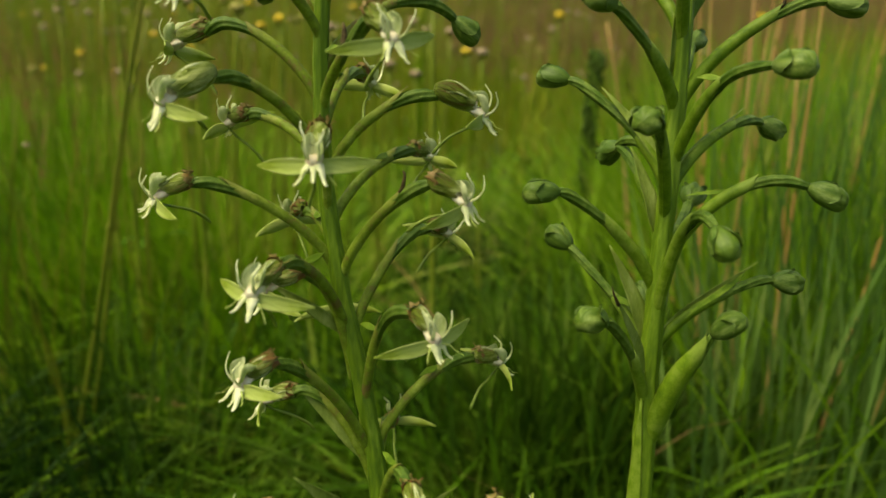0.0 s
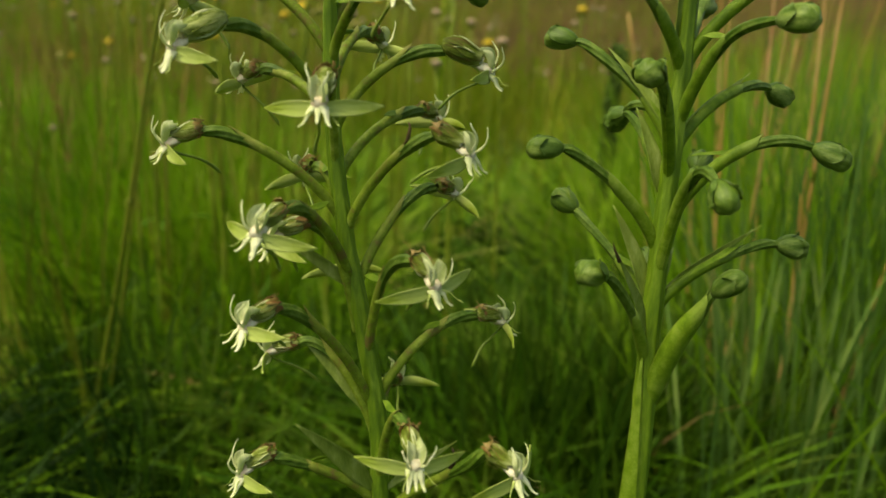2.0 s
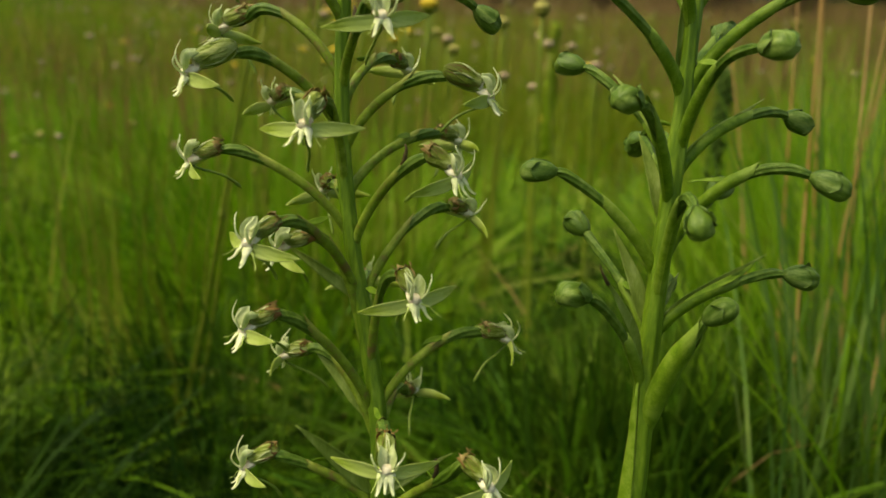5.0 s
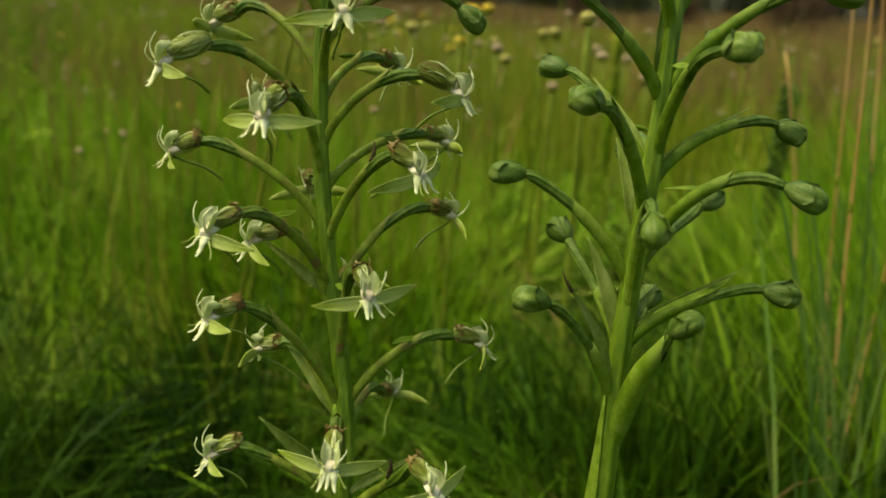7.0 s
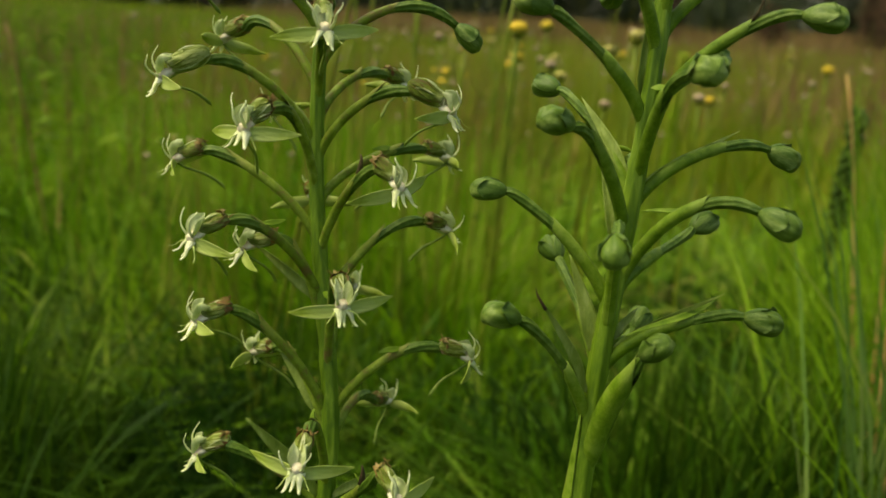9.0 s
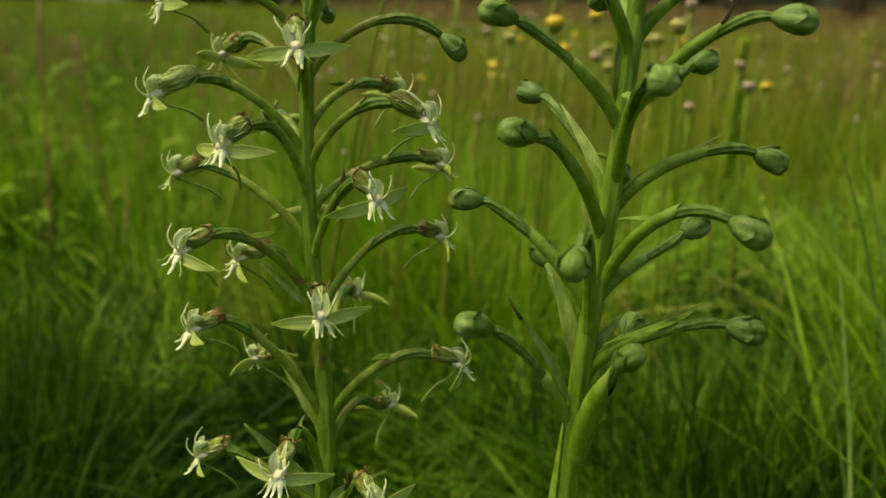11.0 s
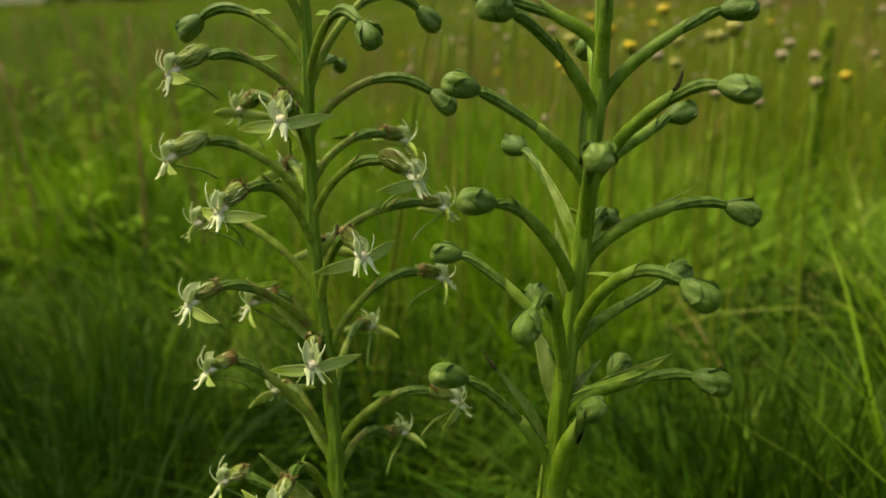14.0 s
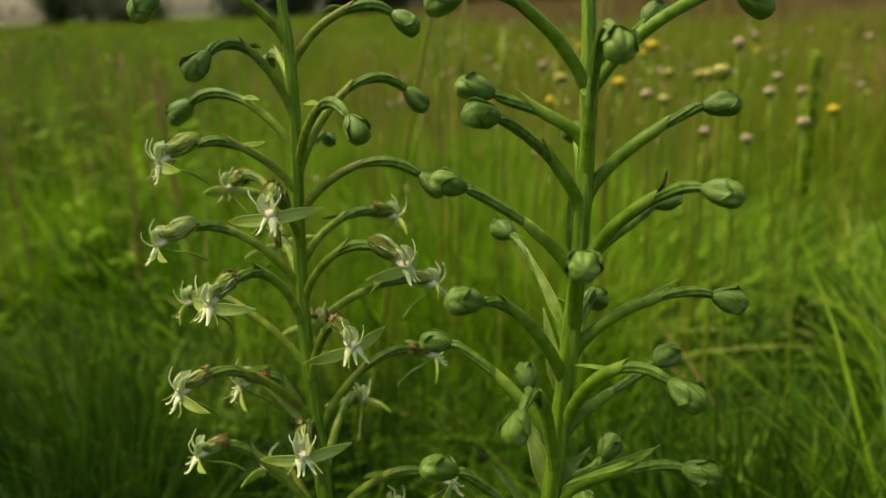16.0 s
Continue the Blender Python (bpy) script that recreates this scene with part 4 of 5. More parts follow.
ground = new("ground", bpy.data.meshes.new("ground"))
bm = bmesh.new()
bmesh.ops.create_grid(bm, x_segments=60, y_segments=60, size=400)
bm.to_mesh(ground.data)
bm.free()
ground.data.materials.append(M_SOIL)
tagged(ground, "dark meadow soil under dense green grass", "ground", "", "structure")

R = np.random.default_rng(3)
def clumped(xy, rng, size, share):
    """Draws a share of the places together into clumps."""
    n = len(xy)
    pick = rng.random(n) < share
    heads = xy[rng.integers(0, n, n // 14)]
    at = heads[rng.integers(0, len(heads), n)] + rng.normal(0, size, (n, 2))
    return np.where(pick[:, None], at, xy)


xy = clumped(wedge(22000, 0.38, 1.15, -42, 45, R, 0.75), R, 0.025, 0.6)
grass("meadow_grass", "dense fresh green meadow grass", xy, lambda r, n: patchy(xy, r, 0.10, 0.31, 4.0), lambda r, n: r.uniform(0.0026, 0.0090, n), lambda r, n: 0.03 + 0.34 * r.random(n) ** 1.3, M_GRASS, 11, 6)
# left wedge: shade in the gaps between dense blades is put into their colour
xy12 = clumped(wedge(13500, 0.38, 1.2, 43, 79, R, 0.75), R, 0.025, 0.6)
grass("deep_green_grass", "dense green meadow grass, darkened to stand for shade between blades", xy12, lambda r, n: patchy(xy12, r, 0.10, 0.30, 5.0), lambda r, n: r.uniform(0.002, 0.0070, n), lambda r, n: 0.02 + 0.31 * r.random(n) ** 1.3, M_SHADE_GRASS, 23, 6)
# near blades whose darkened green stands in for shade close to the ground
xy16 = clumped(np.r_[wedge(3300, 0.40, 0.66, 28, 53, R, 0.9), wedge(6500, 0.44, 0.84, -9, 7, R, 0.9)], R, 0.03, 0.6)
grass("near_dark_grass", "green blades close round the orchids, darkened to stand for shade", xy16, lambda r, n: patchy(xy16, r, 0.13, 0.34, 5.0), lambda r, n: r.uniform(0.002, 0.0065, n), lambda r, n: 0.02 + 0.29 * r.random(n) ** 1.3, M_SHADE_GRASS, 27, 6)
# tufts in the same darkened green, shade put into their colour
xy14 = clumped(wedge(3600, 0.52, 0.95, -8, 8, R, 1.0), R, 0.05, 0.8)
grass("dark_grass_tufts", "green tufts in the meadow grass, darkened to stand for shade", xy14, lambda r, n: patchy(xy14, r, 0.12, 0.32, 6.0), lambda r, n: r.uniform(0.002, 0.0075, n), lambda r, n: r.uniform(0.02, 0.24, n), M_SHADE_GRASS, 25, 5)
xy2 = clumped(np.r_[wedge(7000, 0.70, 1.6, -42, -8, R, 0.9), wedge(900, 1.1, 1.6, -8, 16, R, 1.0), wedge(12000, 0.70, 1.6, 16, 42, R, 0.9), wedge(4800, 0.56, 0.95, 15, 38, R, 1.0)], R, 0.035, 0.6)
grass("tall_meadow_grass", "taller yellow-green meadow grass", xy2, lambda r, n: patchy(xy2, r, 0.16, 0.38, 2.6), lambda r, n: r.uniform(0.0024, 0.0075, n), lambda r, n: 0.02 + 0.30 * r.random(n) ** 1.4, M_GRASS_LIGHT, 12, 6)
xy7 = clumped(np.r_[wedge(3000, 0.68, 1.2, 28, 37, R, 1.0), wedge(22000, 0.92, 4.0, 30, 80, R, 0.95)], R, 0.06, 0.7)
grass("soft_meadow_grass", "soft drooping green meadow grass", xy7, lambda r, n: patchy(xy7, r, 0.14, 0.36, 2.6), lambda r, n: r.uniform(0.0025, 0.0075, n), lambda r, n: r.uniform(0.04, 0.34, n), M_HERB, 17, 5)
xy3 = clumped(wedge(52000, 1.35, 9.0, -45, 40, R, 0.6), R, 0.06, 0.5)
grass("middle_meadow_grass", "olive-green meadow grass in the middle distance", xy3, lambda r, n: patchy(xy3, r, 0.20, 0.44, 1.2), lambda r, n: r.uniform(0.003, 0.009, n), lambda r, n: r.uniform(0.02, 0.18, n), M_OLIVE, 13, 3)
xy13 = clumped(wedge(16000, 1.6, 19.0, 34, 82, R, 0.8), R, 0.18, 0.8)
grass("clumps_of_dark_grass", "dark green clumps of grass across the meadow", xy13, lambda r, n: patchy(xy13, r, 0.20, 0.44, 1.0), lambda r, n: r.uniform(0.006, 0.016, n), lambda r, n: r.uniform(0.04, 0.26, n), M_HERB_DARK, 24, 3)
xy8 = clumped(wedge(30000, 3.0, 19.0, 30, 82, R, 0.75), R, 0.15, 0.7)
grass("left_meadow_grass", "green meadow grass with soft clumps in the middle distance", xy8, lambda r, n: patchy(xy8, r, 0.18, 0.46, 0.8), lambda r, n: r.uniform(0.006, 0.014, n), lambda r, n: r.uniform(0.04, 0.26, n), M_HERB, 18, 3)
xy4 = np.r_[wedge(9000, 9.0, 42.0, 18, 32, R, 0.8), wedge(44000, 4.5, 42.0, -48, 20, R, 0.75)]
grass("dry_meadow_grass", "dry brown seeding grass far across the meadow", xy4, lambda r, n: patchy(xy4, r, 0.30, 0.62, 0.25) * np.interp(np.hypot(xy4[:, 0], xy4[:, 1]), (4.5, 9, 20, 42), (0.7, 0.95, 1.08, 1.45)), lambda r, n: r.uniform(0.010, 0.035, n), lambda r, n: r.uniform(0.02, 0.2, n), M_DRY, 14, 2)
xy20 = clumped(wedge(34000, 15.0, 42.0, 30, 82, R, 0.9), R, 0.5, 0.6)
grass("far_meadow_grass", "olive-green grass far across the meadow", xy20, lambda r, n: patchy(xy20, r, 0.22, 0.46, 0.3), lambda r, n: r.uniform(0.012, 0.040, n), lambda r, n: r.uniform(0.02, 0.2, n), M_OLIVE, 31, 2)
xy21 = clumped(wedge(9000, 1.7, 15.0, 36, 80, R, 0.8), R, 0.10, 0.85)
grass("seeding_stems", "brownish seeding grass stems in drifts across the meadow", xy21, lambda r, n: patchy(xy21, r, 0.26, 0.47, 0.9), lambda r, n: r.uniform(0.003, 0.010, n), lambda r, n: r.uniform(0.01, 0.14, n), M_DRY, 32, 3)
xy5 = clumped(np.r_[wedge(46000, 0.14, 7.5, 82, 308, R, 2.0)], R, 0.03, 0.5)
grass("grass_behind", "green meadow grass round the walk", xy5, lambda r, n: patchy(xy5, r, 0.08, 0.26, 3.0), lambda r, n: r.uniform(0.003, 0.009, n), lambda r, n: r.uniform(0.01, 0.2, n), M_GRASS, 15, 4)
xy15 = clumped(wedge(64000, 0.6, 16.0, 76, 316, R, 0.75), R, 0.12, 0.6)
grass("far_grass_behind", "olive-green meadow grass round the walk", xy15, lambda r, n: patchy(xy15, r, 0.18, 0.42, 0.9), lambda r, n: r.uniform(0.006, 0.018, n), lambda r, n: r.uniform(0.02, 0.2, n), M_OLIVE, 26, 3)
xy9 = clumped(wedge(4600, 0.50, 1.4, -36, -13, R, 1.0), R, 0.03, 0.7)
grass("right_tall_grass", "tall pale green grass blades leaning together", xy9, lambda r, n: r.uniform(0.28, 0.52, n), lambda r, n: r.uniform(0.0016, 0.0040, n), lambda r, n: r.uniform(0.03, 0.22, n), M_GRASS_LIGHT, 19, 5)
xy10 = np.r_[wedge(70, 0.55, 1.5, -40, -6, R, 0.9), wedge(110, 0.40, 0.95, -34, 14, R, 0.9)]
grass("dry_grass_blades", "scattered dry brown bent grass blades", xy10, lambda r, n: r.uniform(0.16, 0.36, n), lambda r, n: r.uniform(0.002, 0.004, n), lambda r, n: r.uniform(0.12, 0.30, n), M_STRAW, 20, 6)
xy11 = clumped(wedge(2900, 0.45, 1.1, -38, -17, R, 1.0), R, 0.03, 0.7)
grass("blue_green_grass", "long blue-green grass blades fanning out", xy11, lambda r, n: r.uniform(0.24, 0.50, n), lambda r, n: r.uniform(0.0018, 0.0042, n), lambda r, n: r.uniform(0.01, 0.10, n), M_BLUE_GRASS, 22, 6)
xy6 = wedge(2200, 0.9, 7.0, -42, 78, R, 0.8)
xy17 = clumped(np.r_[wedge(620, 0.62, 2.2, 12, 38, R, 1.0)], R, 0.03, 0.4)
grass("olive_grass_stems", "olive and brownish upright stems of meadow grass", xy17, lambda r, n: r.uniform(0.30, 0.50, n), lambda r, n: r.uniform(0.0014, 0.0042, n), lambda r, n: r.uniform(0.0, 0.09, n), M_CULM, 28, 5)
xy18 = clumped(wedge(24000, 2.9, 9.0, -47, 0, R, 0.8), R, 0.15, 0.6)
grass("dry_seeding_grass", "dry reddish-brown seeding grass in the middle distance", xy18, lambda r, n: patchy(xy18, r, 0.28, 0.47, 0.8), lambda r, n: r.uniform(0.005, 0.014, n), lambda r, n: r.uniform(0.02, 0.16, n), M_DRY, 29, 3)
xy19 = wedge(300, 1.0, 3.0, 15, 38, R, 1.0)
grass("reddish_grass_stems", "thin reddish-brown flowering stems of meadow grass", xy19, lambda r, n: r.uniform(0.34, 0.50, n), lambda r, n: r.uniform(0.0025, 0.0055, n), lambda r, n: r.uniform(0.0, 0.08, n), M_RED_STALK, 30, 4)
grass("grass_culms", "thin olive flowering stalks of meadow grass", xy6, lambda r, n: r.uniform(0.38, 0.62, n), lambda r, n: r.uniform(0.0014, 0.0034, n), lambda r, n: r.uniform(0.0, 0.08, n), M_CULM, 16, 4)


# straw-coloured tall stalks standing close together
def stalk_grass(x, y, height, lean_x, lean_y, r, mat, label, leafy=True):
    ob = thing("tall_grass_stalk", (x, y, 0), label, "grass stalk", "tall grass stalks")
    bm = bmesh.new()
    pts = hermite([(Vector((x, y, -0.01)), Vector((0, 0, 1))), (Vector((x + lean_x * 0.4, y + lean_y * 0.4, height * 0.5)), Vector((lean_x * 1.2, lean_y * 1.2, height)).normalized()), (Vector((x + lean_x, y + lean_y, height)), Vector((lean_x * 1.8, lean_y * 1.8, height)).normalized())], 8)
    n = len(pts)
    tube(bm, pts, [r * (1 - 0.6 * i / (n - 1)) * (1.25 if i % 5 == 0 else 1) for i in range(n)], 6)
    culm = part("culm", bm, mat, ob)
    for f in (0.3, 0.62):
        j = int(f * n)
        bm = bmesh.new()
        d = (pts[j + 1] - pts[j]).normalized()
        w = r * (1 - 0.6 * j / (n - 1))
        tube(bm, [pts[j] + d * (0.0016 * q) for q in range(-2, 4)], [w * 1.02, w * 1.5, w * 1.75, w * 1.5, w * 1.25, w * 1.02], 6)
        part("stem_node", bm, M_CULM, culm)
    if not leafy:
        return ob
    bm = bmesh.new()
    k = n // 3
    side = Vector((lean_y, -lean_x, 0.0)).normalized() if abs(lean_x) + abs(lean_y) > 1e-4 else Vector((1, 0, 0))
    leaf = hermite([(pts[k], Vector((0, 0, 1))), (pts[k] + side * 0.012 + Vector((0, 0, height * 0.2)), (side * 0.6 + Vector((0, 0, 1))).normalized()), (pts[k] + side * 0.030 + Vector((0, 0, height * 0.40)), (side * 0.4 + Vector((0, 0, 1.0))).normalized())], 6)
    blade(bm, leaf, lance(len(leaf), 0.0015, 0.2), Vector((0, -1, 0.3)), 0.3, 0.0002, 2)
    part("leaf", bm, mat, ob)
    return ob


rs = random.Random(21)
for x, y, hgt, lx, ly, r in ((0.218, 0.727, 0.465, -0.076, 0.0, 0.0019), (0.192, 0.5, 0.62, -0.048, 0.0, 0.0013), (0.198, 0.58, 0.62, -0.05, 0.0, 0.0012), (0.225, 0.52, 0.62, -0.049, 0.0, 0.0016), (0.242, 0.5, 0.62, -0.041, 0.0, 0.0016), (0.214, 0.46, 0.62, -0.011, 0.0, 0.0014), (0.235, 0.62, 0.62, -0.067, 0.0, 0.0014)):
    stalk_grass(x, y, hgt, lx, ly, r, M_STRAW, "tall orange-brown grass stalk", False)
for i in range(30):
    a = radians(17.0 + 16.0 * rs.random())
    d = rs.uniform(0.48, 1.0)
    kind = rs.choice((0, 0, 0, 0, 0, 0, 1, 1, 1, 1, 2))
    fan = d * (math.degrees(a) - 16) / 17 * rs.uniform(0.03, 0.12)
    stalk_grass(0.01 + d * math.sin(a) - fan * 0.5, d * math.cos(a), rs.uniform(0.52, 0.74), fan + rs.uniform(0.0, 0.05), rs.uniform(-0.03, 0.03), rs.uniform(0.0008, 0.0015), (M_STRAW, M_BLUE_GRASS, M_RED_STALK)[kind], ("tall straw-coloured grass stalk", "tall blue-green grass stalk", "tall reddish grass stalk")[kind], i % 3 == 0)
for x, y, hgt, lx, ly, r in ((-0.262, 0.470, 0.56, 0.122, 0.0, 0.0023), (-0.258, 0.484, 0.47, 0.090, 0.0, 0.0015), (-0.24, 0.62, 0.52, 0.02, 0.0, 0.0022), (-0.36, 0.80, 0.56, 0.0, 0.0, 0.0022), (-0.13, 0.70, 0.55, 0.01, 0.0, 0.0018), (-0.06, 0.75, 0.55, 0.015, 0.0, 0.0018)):
    stalk_grass(x, y, hgt, lx, ly, r, M_CULM, "tall yellow-green grass stalk")


# leafy olive stems close behind the flowering orchid
for i in range(9):
    x, y = rs.uniform(-0.27, -0.15), rs.uniform(0.56, 0.82)
    stalk_grass(x, y, rs.uniform(0.44, 0.56), rs.uniform(0.0, 0.05), rs.uniform(-0.02, 0.02), rs.uniform(0.0017, 0.0027), M_BUTTON_STEM, "tall yellow-green grass stalk", False)


# thin reddish stems among the herbs
for i in range(26):
    a, d = radians(rs.uniform(40, 64)), rs.uniform(1.0, 2.4)
    stalk_grass(0.06 - d * math.sin(a), d * math.cos(a), rs.uniform(0.38, 0.52), rs.uniform(-0.05, 0.05), rs.uniform(-0.04, 0.04), rs.uniform(0.0016, 0.0030), M_RED_STALK, "thin reddish-brown stem in the meadow")


# everlasting daisies: button heads on thin stems
def button_flower(name, mat, label, head_r):
    ob = thing(name, (0, 0, 0), label, "wildflower", "button wildflowers")
    bm = bmesh.new()
    pts = hermite([(Vector((0, 0, -0.01)), Vector((0, 0, 1))), (Vector((0.004, 0.003, 0.25)), Vector((0.02, 0, 1))), (Vector((0.0, 0.0, 0.5)), Vector((-0.03, 0, 1)))], 6)
    tube(bm, pts, [0.0028 - 0.0010 * i / (len(pts) - 1) for i in range(len(pts))], 6)
    part("flower_stem", bm, M_BUTTON_STEM, ob)
    bm = bmesh.new()
    cols = 18
    rings = []
    for i in range(7):
        s = i / 6
        z = 0.4965 + head_r * 1.15 * s
        r = head_r * (0.15 + 0.90 * math.sin(math.pi * (0.14 + 0.74 * s)))
        ring = [bm.verts.new((r * (1 + 0.10 * ((k + i) % 2)) * math.cos(2 * math.pi * k / cols), r * (1 + 0.10 * ((k + i) % 2)) * math.sin(2 * math.pi * k / cols), z + 0.0006 * (k % 2))) for k in range(cols)]
        rings.append(ring)
    for a, b in zip(rings, rings[1:]):
        for k in range(cols):
            bm.faces.new((a[k], a[(k + 1) % cols], b[(k + 1) % cols], b[k]))
    bm.faces.new(rings[0][::-1])
    bm.faces.new(rings[-1])
    head = part("flower_head", bm, mat, ob)
    bm = bmesh.new()
    cup = []
    for i in range(4):
        s = i / 3
        cup.append([bm.verts.new((head_r * (0.18 + 0.92 * s**0.6) * math.cos(2 * math.pi * k / 12), head_r * (0.18 + 0.92 * s**0.6) * math.sin(2 * math.pi * k / 12), 0.4935 + head_r * (0.62 * s + 0.08 * (k % 2)))) for k in range(12)])
    for a, b in zip(cup, cup[1:]):
        for k in range(12):
            bm.faces.new((a[k], a[(k + 1) % 12], b[(k + 1) % 12], b[k]))
    bm.faces.new(cup[0][::-1])
    bm.faces.new(cup[-1])
    part("calyx", bm, M_CULM, head, "olive-green calyx")
    bm = bmesh.new()
    for k in range(3):
        a = k * 2.2
        p = pts[4 + 2 * k]
        dr = Vector((math.cos(a), math.sin(a), 0))
        leaf = hermite([(p, (dr + Vector((0, 0, 1))).normalized()), (p + dr * 0.012 + Vector((0, 0, 0.016)), Vector((0, 0, 1))), (p + dr * 0.018 + Vector((0, 0, 0.034)), (dr + Vector((0, 0, 1))).normalized())], 4)
        blade(bm, leaf, lance(len(leaf), 0.0018, 0.35), dr, 0.2, 0.0002, 2)
    part("leaves", bm, M_HERB, ob)
    return ob


KINDS = [button_flower("yellow_wildflower", M_YELLOW, "yellow button wildflower on a thin green stem", 0.0075), button_flower("faded_wildflower", M_TAN, "faded tan button wildflower on a thin stem", 0.0062), button_flower("pale_wildflower", M_PALE, "pale yellow button wildflower on a thin stem", 0.0068)]


def place_button(kind, x, y, top, k=1.0):
    c = copy_thing(KINDS[kind], Matrix())
    c.matrix_basis = Matrix.Translation((x, y, 0)) @ pose(0, 0, 0, rs.uniform(-4, 4), rs.uniform(-4, 4), rs.uniform(0, 360)) @ Matrix.Diagonal((k, k, top / 0.5, 1))
    return c


# the nearest ones, then the drift that thins out behind
for kind, x, y, top in ((0, -0.101, 0.591, 0.486), (2, -0.052, 0.755, 0.470), (1, -0.10, 0.74, 0.455), (0, -0.16, 0.80, 0.455), (1, 0.02, 0.82, 0.45), (2, -0.20, 0.72, 0.47), (0, -0.19, 0.93, 0.44), (1, -0.27, 0.86, 0.47), (1, -0.01, 0.95, 0.45), (2, -0.14, 1.0, 0.45), (1, -0.017, 0.70, 0.500), (2, -0.001, 0.582, 0.486), (1, -0.024, 0.784, 0.410), (1, -0.045, 0.713, 0.425), (1, -0.078, 1.506, 0.307), (1, -0.102, 1.067, 0.486), (0, -0.294, 0.926, 0.414), (0, 0.05, 0.915, 0.42), (0, -0.128, 0.884, 0.487), (0, -0.263, 0.826, 0.434), (2, -0.132, 0.816, 0.442), (2, -0.062, 0.749, 0.468), (0, 0.145, 1.073, 0.456), (0, 0.353, 1.023, 0.462)):
    place_button(kind, x, y, top, rs.uniform(0.66, 0.85))
for i in range(34):
    a = radians(rs.uniform(-10, 34))
    d = rs.uniform(0.7, 1.9)
    place_button(rs.choice((0, 1, 1, 2, 1, 1, 1, 2, 1, 1)), 0.08 - d * math.sin(a), d * math.cos(a), rs.uniform(0.33, 0.46), rs.uniform(0.5, 0.75))
for i in range(200):
    a = radians(rs.uniform(-14, 42) if i % 4 else rs.uniform(-32, 66))
    d = rs.uniform(1.2, 4.5)
    place_button(rs.choice((0, 1, 1, 1, 2, 1, 2, 1, 1)), 0.06 - d * math.sin(a), d * math.cos(a), rs.uniform(0.30, 0.47), rs.uniform(0.55, 0.85))
# small brownish heads among the stems
for i in range(70):
    a = radians(rs.uniform(12, 40))
    d = rs.uniform(0.85, 2.6)
    place_button(rs.choice((1, 1, 1, 2)), 0.04 - d * math.sin(a), d * math.cos(a), rs.uniform(0.32, 0.47), rs.uniform(0.36, 0.60))
for i in range(60):
    a = radians(rs.uniform(12, 33))
    d = rs.uniform(1.3, 3.0)
    place_button(rs.choice((1, 1, 1, 2)), 0.14 - d * math.sin(a), d * math.cos(a), rs.uniform(0.39, 0.48), rs.uniform(0.55, 0.8))
for k in KINDS:
    k.matrix_basis = Matrix.Translation((0.4 * (KINDS.index(k) - 1), 1.3 + 0.2 * KINDS.index(k), -0.04))


# knobbly dark seed spikes
def seed_spike(x, y, top, label, mat, girth=1.0, length=0.30):
    ob = thing("seed_spike", (x, y, 0), label, "wild plant", "seed spikes")
    bm = bmesh.new()
    pts = hermite([(Vector((x, y, -0.01)), Vector((0, 0, 1))), (Vector((x + 0.01, y, top)), Vector((0.05, 0, 1)).normalized())], 10)
    tube(bm, pts, [0.0019 - 0.0007 * i / 10 for i in range(len(pts))], 6)
    part("spike_stem", bm, mat, ob)
    bm = bmesh.new()
    sr = random.Random(int(x * 1000) + 7)
    for i in range(170):
        s = i / 170
        z = top - length * (1 - s) + 0.004
        a = i * 2.4
        rr = 0.0092 * girth * (1 - 0.30 * s) * sr.uniform(0.6, 1.25)
        c = Vector((x + 0.01 * (z / top) + rr * math.cos(a), y + rr * math.sin(a), z))
        res = bmesh.ops.create_icosphere(bm, subdivisions=1, radius=girth * sr.uniform(0.0034, 0.0052))
        for v in res["verts"]:
            v.co = Vector((v.co.x, v.co.y, v.co.z * 1.4)) + c
    tagged(part("seed_head", bm, mat, ob), kind="stuff")


seed_spike(0.166, 0.937, 0.418, "dark green knobbly seed spike in grass", M_SPIKE)
seed_spike(-0.035, 1.16, 0.455, "green seed spike standing in grass", M_HERB, 0.78, 0.18)


# low broad-leaved herbs
def herb(x, y, height, count, seed, label, mat=M_HERB_DARK, broad=0.14):
    ob = thing("leafy_herb", (x, y, 0), label, "wild plant", "leafy herbs")
    r = random.Random(seed)
    bm = bmesh.new()
    pts = hermite([(Vector((x, y, -0.01)), Vector((0, 0, 1))), (Vector((x + r.uniform(-0.03, 0.03), y, height)), Vector((0, 0, 1)))], 8)
    tube(bm, pts, [0.0018 - 0.0014 * i / 8 for i in range(len(pts))], 6)
    part("herb_stem", bm, M_STRAW if seed % 2 else M_HERB_DARK, ob)
    for k in range(count):
        s = 0.25 + 0.75 * k / count
        p = pts[min(8, int(s * 8))]
        a = k * 2.4 + r.uniform(-0.3, 0.3)
        d = Vector((math.cos(a), math.sin(a), 0))
        ln = r.uniform(0.03, 0.06) * (1.2 - 0.5 * s)
        leaf = hermite([(p, (d + Vector((0, 0, 0.8))).normalized()), (p + d * ln * 0.6 + Vector((0, 0, ln * 0.35)), (d + Vector((0, 0, 0.1))).normalized()), (p + d * ln + Vector((0, 0, ln * 0.25)), (d - Vector((0, 0, 0.5))).normalized())], 4)
        bm = bmesh.new()
        blade(bm, leaf, lance(len(leaf), ln * broad, 0.4), Vector((0, 0, 1)), 0.3, 0.0002, 2)
        part("leaf", bm, mat, ob)


